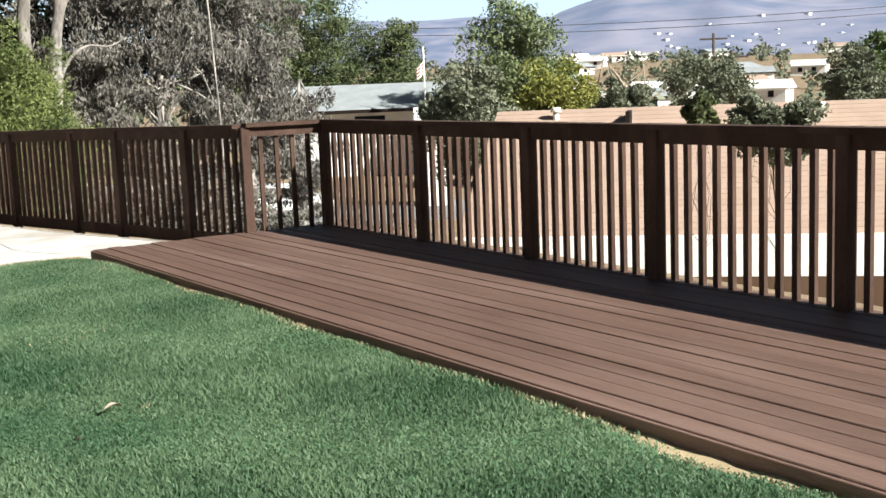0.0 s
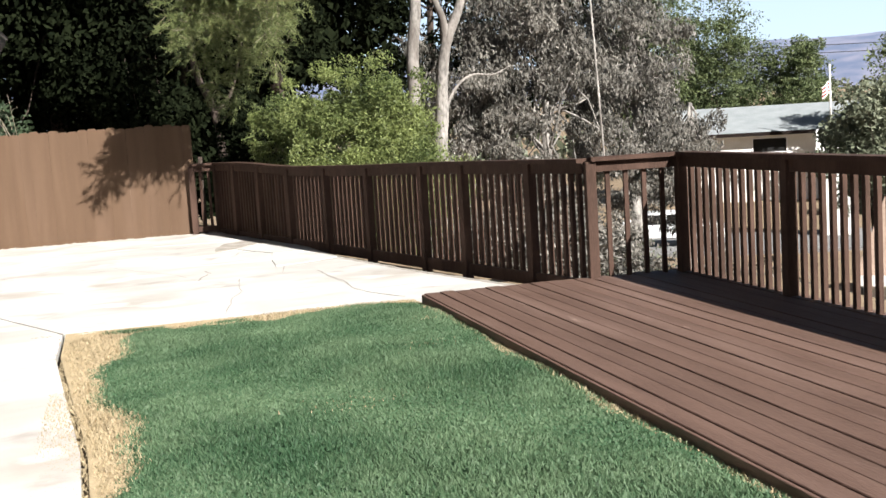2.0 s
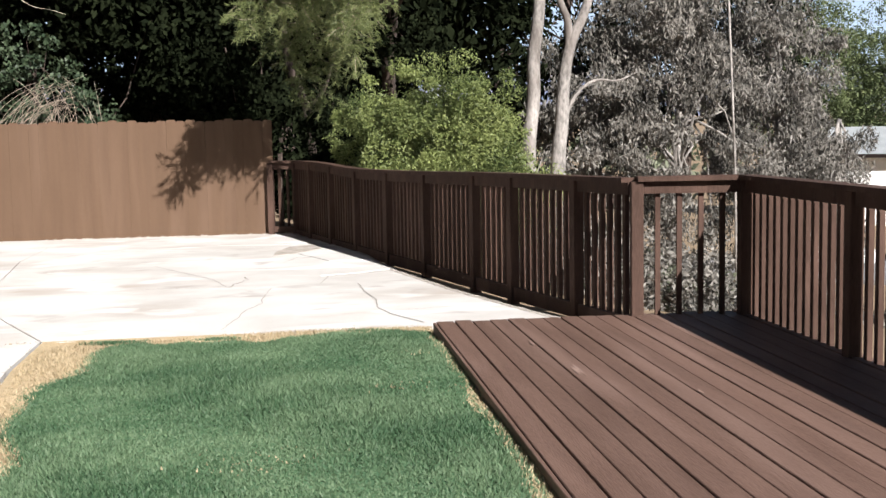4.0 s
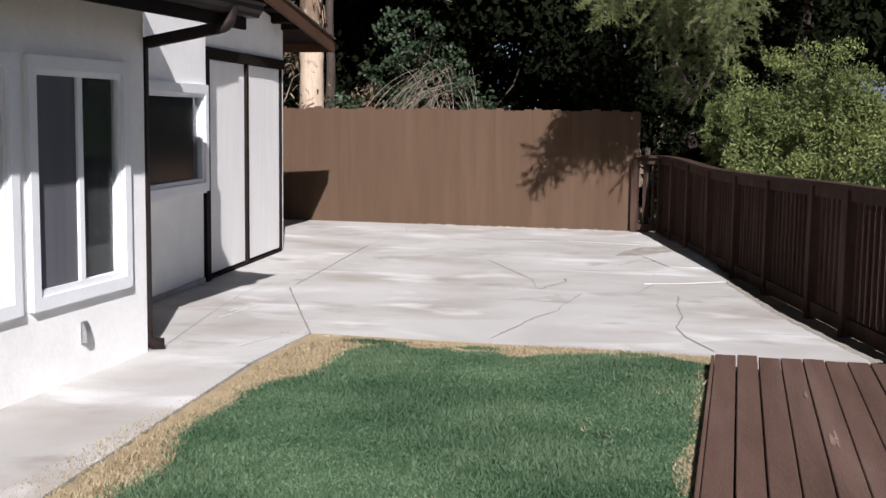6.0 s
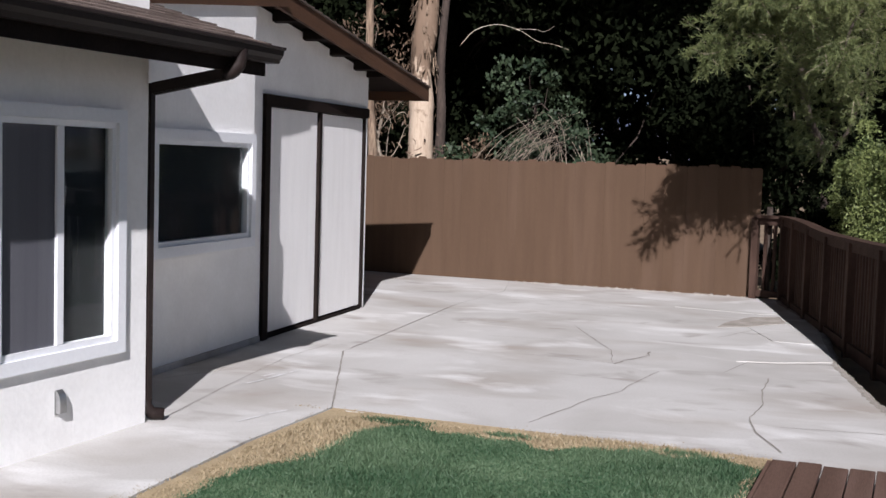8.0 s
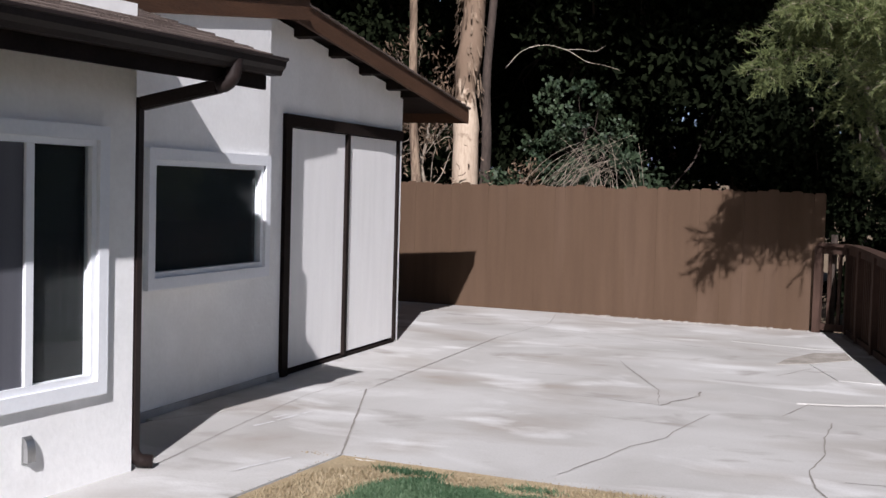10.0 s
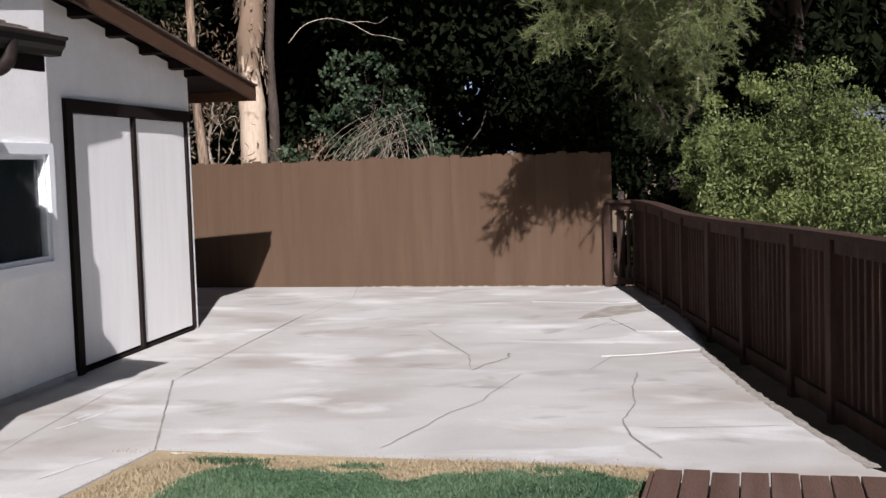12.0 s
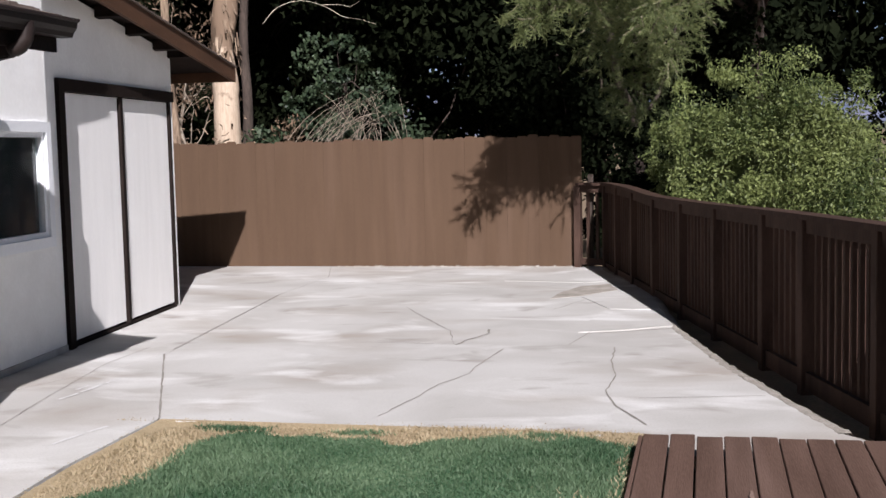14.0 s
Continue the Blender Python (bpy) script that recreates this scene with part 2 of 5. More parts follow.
# Near black: the darkness of interiors behind glass is put into this colour.
INTERIOR_DARK = material("painted_interior_dark", (0.006, 0.006, 0.006), (0.011, 0.011, 0.011), 0.9, 1, 10, 0)
CURTAIN = material("grey_screen", (0.085, 0.085, 0.1), (0.115, 0.115, 0.13), 0.8, 2, 200, 0.05, stretch=(1, 6, 0.2))
CARPAINT = material("car_paint", (0.7, 0.7, 0.71), (0.76, 0.76, 0.77), 0.25, 1, 5, 0)
RUBBER = material("rubber", (0.02, 0.02, 0.02), (0.035, 0.035, 0.035), 0.8, 10, 50, 0.1)
CHROME = material("grey_metal", (0.4, 0.4, 0.4), (0.5, 0.5, 0.5), 0.35, 5, 40, 0.02, metal=0.9)


# ---- geometry helpers ----
def box(bm, lo, hi, m=None):
    vs = [bm.verts.new(((lo[0], hi[0])[i], (lo[1], hi[1])[j], (lo[2], hi[2])[k])) for i in (0, 1) for j in (0, 1) for k in (0, 1)]
    for f in ((0, 1, 3, 2), (4, 6, 7, 5), (0, 4, 5, 1), (2, 3, 7, 6), (0, 2, 6, 4), (1, 5, 7, 3)):
        bm.faces.new([vs[i] for i in f])
    if m is not None:
        bmesh.ops.transform(bm, matrix=m, verts=vs)
    return vs


def beam(bm, p, q, width, height, up=(0, 0, 1)):
    """A squared timber from p to q: its width lies across, its height along up."""
    p, q, up = Vector(p), Vector(q), Vector(up)
    d = (q - p).normalized()
    side = d.cross(up).normalized()
    top = side.cross(d).normalized()
    vs = [bm.verts.new(e + side * (s * width / 2) + top * (k * height / 2)) for e in (p, q) for s, k in ((-1, -1), (1, -1), (1, 1), (-1, 1))]
    for f in ((3, 2, 1, 0), (4, 5, 6, 7), (0, 1, 5, 4), (1, 2, 6, 5), (2, 3, 7, 6), (3, 0, 4, 7)):
        bm.faces.new([vs[i] for i in f])
    return vs


def tube(bm, pts, radii, seg=8, cap=True):
    """A round limb along pts with a radius at each."""
    rings = []
    side = None
    for i, p in enumerate(pts):
        p = Vector(p)
        d = (Vector(pts[min(i + 1, len(pts) - 1)]) - Vector(pts[max(i - 1, 0)])).normalized()
        if side is None:
            side = d.cross(Vector((0.3, 0.9, 0.2)) if abs(d.z) > 0.5 else Vector((0, 0, 1))).normalized()
        side = (side - d * side.dot(d)).normalized()
        other = d.cross(side)
        rings.append([bm.verts.new(p + (side * math.cos(a) + other * math.sin(a)) * radii[i]) for a in (2 * math.pi * k / seg for k in range(seg))])
    for r0, r1 in zip(rings, rings[1:]):
        for k in range(seg):
            bm.faces.new((r0[k], r0[(k + 1) % seg], r1[(k + 1) % seg], r1[k])).smooth = True
    if cap:
        bm.faces.new(rings[0][::-1])
        bm.faces.new(rings[-1])
    return rings


def sweep(bm, pts, width, height):
    """One unbroken timber with a rectangular section that follows pts."""
    rings = []
    for i, p in enumerate(pts):
        d = (Vector(pts[min(i + 1, len(pts) - 1)]) - Vector(pts[max(i - 1, 0)])).normalized()
        side = d.cross(Vector((0, 0, 1))).normalized()
        top = side.cross(d).normalized()
        rings.append([bm.verts.new(Vector(p) + side * (s * width / 2) + top * (k * height / 2)) for s, k in ((-1, -1), (1, -1), (1, 1), (-1, 1))])
    for r0, r1 in zip(rings, rings[1:]):
        for k in range(4):
            bm.faces.new((r0[k], r0[(k + 1) % 4], r1[(k + 1) % 4], r1[k]))
    bm.faces.new(rings[0][::-1])
    bm.faces.new(rings[-1])


def bevelled(bm, width=0.004, segments=1):
    bmesh.ops.bevel(bm, geom=bm.edges[:], offset=width, segments=segments, affect="EDGES", clamp_overlap=True)


def part(name, bm, mat, parent=None, label=""):
    """Links a bmesh as one mesh object, under a thing or a part where one is given."""
    me = bpy.data.meshes.new(name)
    bmesh.ops.recalc_face_normals(bm, faces=bm.faces[:])
    bm.to_mesh(me)
    bm.free()
    me.materials.append(mat)
    ob = new(name, me)
    if parent:
        ob.parent = parent
    if label:
        ob["label"] = label
    return ob


def empty(name, label, category, group="", kind="", at=(0, 0, 0)):
    ob = new(name)
    ob.location = at
    return tagged(ob, label, category, group, kind)


def raw_mesh(name, verts, faces, mat, parent=None):
    """A mesh from numpy arrays: verts (n, 3), faces (m, 4)."""
    me = bpy.data.meshes.new(name)
    k = faces.shape[1]
    me.vertices.add(len(verts))
    me.vertices.foreach_set("co", np.ascontiguousarray(verts, dtype=np.float32).ravel())
    me.loops.add(faces.size)
    me.loops.foreach_set("vertex_index", np.ascontiguousarray(faces, dtype=np.int32).ravel())
    me.polygons.add(len(faces))
    me.polygons.foreach_set("loop_start", np.arange(0, faces.size, k, dtype=np.int32))
    me.update(calc_edges=True)
    me.materials.append(mat)
    ob = new(name, me)
    if parent:
        ob.parent = parent
    return ob


def leaves(rng, centres, size, aspect=0.45, droop=0.0, fold=0.25):
    """A leaf at each centre: a folded diamond, turned at random, hanging by droop. Returns verts and faces."""
    n = len(centres)
    d = rng.normal(size=(n, 3))
    d[:, 2] -= droop * 2
    d /= np.linalg.norm(d, axis=1, keepdims=True)
    s = np.cross(d, rng.normal(size=(n, 3)))
    s /= np.linalg.norm(s, axis=1, keepdims=True)
    up = np.cross(d, s)
    length = size * rng.uniform(0.6, 1.4, (n, 1))
    a = centres - d * length / 2
    b = centres + s * length * aspect / 2 + up * length * fold * 0.3
    c = centres + d * length / 2
    e = centres - s * length * aspect / 2 + up * length * fold * 0.3
    verts = np.stack([a, b, c, e], axis=1).reshape(-1, 3)
    return verts, np.arange(4 * n).reshape(-1, 4)


def clump(rng, centre, radius, count, shell=0.55):
    """Points in an ellipsoid, thicker towards its skin, with an uneven outline."""
    d = rng.normal(size=(count, 3))
    d /= np.linalg.norm(d, axis=1, keepdims=True)
    r = shell + (1 - shell) * rng.random((count, 1)) ** 0.7
    wob = 1 + 0.18 * np.sin(d[:, :1] * 5 + centre[0]) + 0.15 * np.sin(d[:, 1:2] * 7 + centre[1]) + 0.12 * np.sin(d[:, 2:] * 6 + centre[2])
    return np.array(centre) + d * r * wob * np.array(radius)


def crown_points(rng, clumps):
    return np.concatenate([clump(rng, c, r, n) for c, r, n in clumps])


def curved(pts, n=5):
    """Points along a smooth curve through pts."""
    p = [Vector(q) for q in pts]
    p = [p[0] * 2 - p[1], *p, p[-1] * 2 - p[-2]]
    out = []
    for i in range(1, len(p) - 2):
        for k in range(n):
            t = k / n
            out.append(tuple(0.5 * (2 * p[i] + (p[i + 1] - p[i - 1]) * t + (2 * p[i - 1] - 5 * p[i] + 4 * p[i + 1] - p[i + 2]) * t * t + (3 * p[i] - p[i - 1] - 3 * p[i + 1] + p[i + 2]) * t ** 3)))
    return out + [tuple(p[-2])]


def taper(r0, r1, n):
    return [r0 + (r1 - r0) * k / (n - 1) for k in range(n)]


def limb(rng, start, end, steps=6, wander=0.06):
    p, q = np.array(start, float), np.array(end, float)
    span = np.linalg.norm(q - p)
    return [tuple(p + (q - p) * k / steps + (rng.normal(size=3) * span * wander if 0 < k < steps else 0)) for k in range(steps + 1)]


def tree(name, label, seed, trunk, clumps, leaf_mat, bark, size=0.12, aspect=0.45, droop=0.2, category="tree", branches=5, kind=""):
    """A tree or shrub: trunk is a list of (points, radii) limbs; clumps a list of (centre, radii, leaves)."""
    rng = np.random.default_rng(seed)
    base = trunk[0][0][0]
    thing = empty(name, label, category, kind=kind, at=base)
    shift = Matrix.Translation(-Vector(base))
    bm = bmesh.new()
    for pts, radii in trunk:
        tube(bm, pts, radii, 9)
    tips = trunk[0][0]
    for c, r, n in clumps[: branches * 3]:
        src = tips[rng.integers(len(tips) // 2, len(tips))]
        pts = limb(rng, src, c, 5)
        rr = trunk[0][1][-1] * 0.6
        tube(bm, pts, [rr * (1 - 0.8 * k / 5) for k in range(6)], 6)
    bmesh.ops.transform(bm, matrix=shift, verts=bm.verts[:])
    part("trunk", bm, bark, thing)
    v, f = leaves(rng, crown_points(rng, clumps) - np.array(base), size, aspect, droop)
    raw_mesh("crown", v, f, leaf_mat, thing)
    return thing


# ---- ground ----
def smooth(a, b, x):
    k = np.clip((x - a) / (b - a), 0, 1)
    return k * k * (3 - 2 * k)


def ground_height(x, y):
    """The yard is level; beyond the railings the bank falls to the street, and the valley lies lower still."""
    right = x - 6.0
    rail = (x - 4.3 + 0.257 * (y - 11.64)) / 1.03 - 0.5
    out = np.maximum(right, np.minimum(rail, y - 11.2))
    far = np.hypot(x, y)
    return -0.09 - 4.2 * smooth(0, 10.5, out) - 1.5 * smooth(70, 140, far) + 11.0 * smooth(120, 520, far)


steps = np.concatenate([-np.geomspace(4900, 45, 26), np.linspace(-40, 70, 111), np.geomspace(76, 4900, 26)])
gx, gy = np.meshgrid(steps, steps, indexing="ij")
gz = ground_height(gx, gy) + 0.05 * np.sin(gx * 1.7) * np.sin(gy * 1.3) * (np.hypot(gx - 2, gy - 8) > 16)
k = len(steps)
cells = np.arange(k * k).reshape(k, k)
quads = np.stack([cells[:-1, :-1], cells[1:, :-1], cells[1:, 1:], cells[:-1, 1:]], axis=-1).reshape(-1, 4)
ground = raw_mesh("ground", np.stack([gx, gy, gz], axis=-1).reshape(-1, 3), quads, SOIL)
tagged(ground, "dry brown sloping earth round the yard", "ground", kind="structure")


def slab(name, outline, top, bottom, mat, parent=None, bevel=0.0):
    bm = bmesh.new()
    lower = [bm.verts.new((x, y, bottom)) for x, y in outline]
    upper = [bm.verts.new((x, y, top)) for x, y in outline]
    bm.faces.new(upper)
    bm.faces.new(lower[::-1])
    m = len(outline)
    for i in range(m):
        bm.faces.new((lower[i], lower[(i + 1) % m], upper[(i + 1) % m], upper[i]))
    if bevel:
        bevelled(bm, bevel)
    return part(name, bm, mat, parent)


# patio slabs: the walk beside the house, the wedge by the doors and the main patio, parted by open joints
J1, J5, J3 = (0.305, 11.38), (-0.69, 13.5), (-1.12, 17.3)
patio = empty("patio", "pale weathered concrete patio with stained patches and cracks", "patio", kind="structure")
EDGE = [(4.7, 10.95), (4.26, 11.5), (3.97, 12.4), (3.64, 13.5), (3.28, 15.05), (3.12, 16.3), (2.97, 17.5), (2.62, 18.7), (2.3, 19.72), (2.2, 20.3)]
LAWN_TOP = [(0.45, 11.33), (0.72, 11.36), (1.2, 11.36), (1.65, 11.35), (2.2, 11.31), (2.63, 11.29), (3.2, 11.3), (3.22, 10.93)]
main_slab = [(J1[0] + 0.001, J1[1]), *LAWN_TOP, *EDGE, (-1.5, 20.3), (J3[0] + 0.002, 19.0), (J3[0] + 0.003, J3[1]), (J5[0] + 0.001, J5[1] + 0.15), (J5[0] + 0.001, J5[1])]
slab("patio_slab", main_slab, 0.0, -0.12, CONCRETE, patio)
door_slab = [(J5[0] - 0.001, J5[1]), (J5[0] - 0.001, J5[1] + 0.15), (J3[0] - 0.002, J3[1]), (J3[0] - 0.002, 19.0), (-1.504, 20.3), (-7, 20.3), (-7, 12.0), (-1.3, 11.6), (-0.78, 12.9)]
slab("patio_slab", door_slab, 0.001, -0.12, CONCRETE, patio)
walk_edge = [(0.62, -6), (0.64, 4.0), (0.62, 6.0), (0.56, 7.5), (0.40, 9.2), (0.30, 10.3), (0.298, 11.38)]
house_walk = [(-1.2, -6), *walk_edge, (J5[0] - 0.001, J5[1] - 0.002), (-0.787, 12.885), (-1.3, 11.57), (-1.3, 10.0)]
slab("patio_slab", house_walk, 0.0, -0.12, CONCRETE, patio)


def crack(points, width, seed, parent=patio, z=0.004, name="crack", mat=None, wiggle=0.7):
    """An open crack: a narrow ragged ribbon of dirt that follows the points."""
    rng = np.random.default_rng(seed)
    pts = []
    for a, b in zip(points, points[1:]):
        n = max(2, int(math.dist(a, b) / 0.09))
        pts += [(a[0] + (b[0] - a[0]) * i / n + rng.normal() * width * wiggle, a[1] + (b[1] - a[1]) * i / n + rng.normal() * width * wiggle) for i in range(n)]
    pts.append(points[-1])
    bm = bmesh.new()
    last = None
    for i, p in enumerate(pts):
        q0, q1 = pts[max(i - 1, 0)], pts[min(i + 1, len(pts) - 1)]
        d = Vector((q1[0] - q0[0], q1[1] - q0[1], 0)).normalized()
        s = Vector((-d.y, d.x, 0)) * width * rng.uniform(0.3, 0.8)
        pair = [bm.verts.new((p[0] + s.x, p[1] + s.y, z)), bm.verts.new((p[0] - s.x, p[1] - s.y, z))]
        if last:
            bm.faces.new((last[0], last[1], pair[1], pair[0]))
        last = pair
    return part(name, bm, mat or CRACK, parent)


crack([J1, J5], 0.011, 1, wiggle=0.15)
crack([(-0.71, 13.7), J3], 0.008, 2, wiggle=0.2)
crack([(0.67, 14.2), (1.11, 14.18), (1.53, 14.16)], 0.008, 3)
crack([(1.53, 14.16), (1.35, 14.85), (0.91, 15.66), (0.59, 16.3)], 0.007, 33)
crack([(1.62, 11.6), (1.73, 12.2), (1.77, 12.57), (1.9, 12.96), (1.9, 13.28), (1.97, 13.97)], 0.007, 4)
crack([(2.83, 14.14), (2.85, 13.55), (2.93, 12.92), (2.9, 12.5), (2.96, 12.15), (3.2, 11.57)], 0.009, 5)
crack([(3.27, 15.1), (2.53, 14.78)], 0.012, 6)
crack([(2.46, 14.2), (2.65, 15.4), (2.83, 16.2)], 0.007, 7)
crack([(-1.3, 18.55), (-0.18, 18.27), (0.96, 17.87), (1.42, 17.95), (2.1, 18.3)], 0.008, 8)
crack([(2.09, 16.24), (2.36, 17.1), (2.5, 18.5)], 0.008, 9)
crack([(-0.45, 10.5), (-0.54, 10.93), (-0.73, 11.82), (-0.95, 13.02), (-0.96, 13.8)], 0.005, 10)
crack([(3.12, 12.28), (3.89, 12.44)], 0.006, 11)
crack([(0.06, 15.08), (0.72, 15.2)], 0.006, 12)
for k, (a, b) in enumerate((((-0.61, 11.8), (-0.59, 12.0)), ((-0.595, 12.05), (-0.58, 12.3)), ((-0.57, 12.34), (-0.56, 12.46)), ((-0.02, 10.7), (0.04, 10.95)), ((0.05, 11.0), (0.09, 11.15)), ((-0.66, 12.1), (-0.65, 12.25)))):
    crack([a, b], 0.022, 41 + k, name="scuff", mat=CHALK, wiggle=0.4)

# broken plates that have lifted a little near the corner, and a darker mended wedge
for outline, top in (([(2.47, 14.83), (2.81, 14.95), (3.25, 15.25), (3.12, 16.2), (2.6, 16.22), (2.5, 15.5)], 0.009), ([(2.62, 16.27), (3.1, 16.27), (2.97, 17.3), (2.6, 17.75), (2.25, 17.2)], 0.007), ([(1.2, 18.6), (2.2, 18.45), (2.55, 18.75), (2.25, 19.7), (1.4, 19.9)], 0.005)):
    slab("lifted_plate", outline, top, -0.02, CONCRETE, patio)["label"] = "slightly lifted plate of broken concrete"
slab("mended_wedge", [(1.95, 17.02), (2.22, 17.25), (2.58, 17.8), (2.45, 18.35), (2.15, 18.1), (1.98, 17.5)], 0.005, -0.02, MORTAR, patio)["label"] = "rough grey mended patch"
crack([(0.4, 19.3), (1.2, 19.0), (1.95, 18.6), (2.2, 18.42)], 0.009, 52)
crack([(1.55, 14.14), (1.62, 14.45), (1.72, 14.72), (1.68, 14.95)], 0.016, 53)

# rough mortar lip along the broken patio edge, and the earth strip below the railing
rng = np.random.default_rng(5)
bm = bmesh.new()
rows_ = []
edge_pts = []
for a, b in zip(EDGE[1:-1], EDGE[2:]):
    n = max(2, int(math.dist(a, b) / 0.06))
    edge_pts += [Vector((a[0] + (b[0] - a[0]) * i / n, a[1] + (b[1] - a[1]) * i / n, 0)) for i in range(n)]
for i, p in enumerate(edge_pts):
    d = (edge_pts[min(i + 1, len(edge_pts) - 1)] - edge_pts[max(i - 1, 0)]).normalized()
    s = Vector((d.y, -d.x, 0))
    lump = 0.5 + noise.noise((p.x * 3, p.y * 3, 0)) + 0.4 * noise.noise((p.x * 14, p.y * 14, 3))
    hgt = max(0.003, 0.014 * lump)
    prof = [(-0.03, -0.01), (-0.015, hgt * 0.6), (0.01, hgt), (0.04, hgt * 0.7), (0.06, -0.03), (0.065, -0.14)]
    rows_.append([bm.verts.new(p + s * (o + rng.normal() * 0.008) + Vector((0, 0, z))) for o, z in prof])
for r0, r1 in zip(rows_, rows_[1:]):
    for i in range(len(r0) - 1):
        bm.faces.new((r0[i], r1[i], r1[i + 1], r0[i + 1])).smooth = True
kerb = part("mortar_edge", bm, MORTAR)
tagged(kerb, "lumpy broken mortar edge along the concrete patio", "kerb", kind="structure")
low_edge = slab("soil_strip", [(4.5, 11.05), *[(x + 0.05, y) for x, y in EDGE[1:]], (2.9, 20.6), (5.2, 11.4), (5.0, 11.0)], -0.07, -0.2, SOIL)
tagged(low_edge, "bare earth strip below the patio railing", "ground", kind="structure")

# crumbled pale grit along the foot of the fence
bm = bmesh.new()
for i in range(150):
    x = rng.uniform(-1.4, 1.9)
    y = 20.275 - abs(rng.normal()) * 0.05
    r = rng.uniform(0.006, 0.022)
    bmesh.ops.create_icosphere(bm, subdivisions=1, radius=r, matrix=pose(x, y, 0.002, rng.uniform(0, 90), 0, rng.uniform(0, 90)) @ Matrix.Diagonal((1.6, 1.0, 0.5, 1.0)))
tagged(part("grit", bm, MORTAR), "crumbled pale grit along the fence foot", "debris", kind="stuff")

# ---- lawn ----


def lawn_lift(x, y):
    """The lawn rises gently towards the deck and falls to the patio."""
    return 0.062 * smooth(0.7, 2.9, x) * (1 - 0.75 * smooth(10.0, 11.3, y))


bx, by = np.meshgrid(np.linspace(0, 1, 60), np.linspace(-6, 11.36, 240), indexing="ij")
left_edge = np.interp(by, [-6, 4, 6, 7.5, 9.2, 10.3, 11.4], [0.63, 0.65, 0.63, 0.57, 0.41, 0.31, 0.3])
bx = left_edge + 0.025 + (3.21 - left_edge) * bx
bz = -0.014 + lawn_lift(bx, by) + 0.008 * np.sin(bx * 23) * np.sin(by * 19)
bz[0, :], bz[:, -1] = 0.003, 0.004
cells = np.arange(60 * 240).reshape(60, 240)
bed = raw_mesh("lawn_bed", np.stack([bx, by, bz], axis=-1).reshape(-1, 3), np.stack([cells[:-1, :-1], cells[1:, :-1], cells[1:, 1:], cells[:-1, 1:]], axis=-1).reshape(-1, 4), STRAW)
tagged(bed, "dry straw-coloured bare border of the lawn", "ground", kind="structure")


def turf_margin(x, y):
    """How far a place lies inside the green part of the lawn; below zero it is bare."""
    left = np.interp(y, [-6, 4, 6, 7.5, 9.2, 10.3, 11.4], [0.66, 0.68, 0.66, 0.6, 0.44, 0.36, 0.5])
    wob = 0.06 * np.sin(y * 2.3) + 0.04 * np.sin(y * 5.9 + 1) + 0.04 * np.sin(x * 7 + y * 3) + 0.02 * np.sin(y * 23) * np.sin(x * 19)
    bare = np.interp(y, [6.0, 7.5, 9.0, 10.2, 11.4], [0.12, 0.2, 0.22, 0.3, 0.5])
    m_left = x - left - bare + wob
    topw = 0.25 + 0.08 * np.sin(x * 4.1) + 0.05 * np.sin(x * 9.3 + 2) + 0.04 * np.sin(x * 17)
    m_top = 11.28 - y - topw - 0.25 * np.exp(-((x - 0.5) / 0.35) ** 2)
    m_right = 3.2 - x - 0.03 - 0.05 * np.exp(-((y - 8.5) / 0.3) ** 2) - 0.05 * np.exp(-((y - 6.9) / 0.25) ** 2) - 0.02 * np.abs(np.sin(y * 3.1)) - 0.1 * np.exp(-((y - 3.6) / 0.5) ** 2)
    return np.minimum(np.minimum(m_left, m_top), m_right)


nx, ny = 90, 420
sx, sy = np.meshgrid(np.linspace(0.3, 3.22, nx), np.linspace(-5.9, 11.35, ny), indexing="ij")
marg = turf_margin(sx, sy)
sz = np.where(marg > 0, 0.002 + 0.014 * smooth(0, 0.3, marg), -0.06) + lawn_lift(sx, sy)
cells = np.arange(nx * ny).reshape(nx, ny)
quads = np.stack([cells[:-1, :-1], cells[1:, :-1], cells[1:, 1:], cells[:-1, 1:]], axis=-1).reshape(-1, 4)
keep = marg.reshape(-1)[quads].max(axis=1) > -0.05
turf = raw_mesh("lawn", np.stack([sx, sy, sz], axis=-1).reshape(-1, 3), quads[keep], TURF)
tagged(turf, "short thick green lawn with bare straw edges", "lawn", kind="structure")


def blades(rng, n, lo, hi, height, inside, lift=0.0):
    """Blades of grass, each a bent sliver of two quads' length."""
    x, y = rng.uniform(lo[0], hi[0], n), rng.uniform(lo[1], hi[1], n)
    ok = inside(x, y, rng)
    x, y = x[ok], y[ok]
    n = len(x)
    m = turf_margin(x, y)
    z = np.where(m > 0, 0.002 + 0.014 * smooth(0, 0.3, m), -0.012) + lift + lawn_lift(x, y)
    a = rng.uniform(0, 2 * np.pi, n)
    w = rng.uniform(0.003, 0.006, n)
    h = height * rng.uniform(0.5, 1.3, n) * (0.8 + 0.3 * np.sin(x * 3 + y * 2.3))
    lean = rng.uniform(0.2, 1.1, n) * h
    b = rng.uniform(0, 2 * np.pi, n)
    p = np.stack([x, y, z], 1)
    s = np.stack([np.cos(a) * w, np.sin(a) * w, 0 * w], 1)
    tip = p + np.stack([np.cos(b) * lean, np.sin(b) * lean, h], 1)
    v = np.stack([p - s, p + s, tip], 1).reshape(-1, 3)
    return v, np.arange(3 * n).reshape(-1, 3)


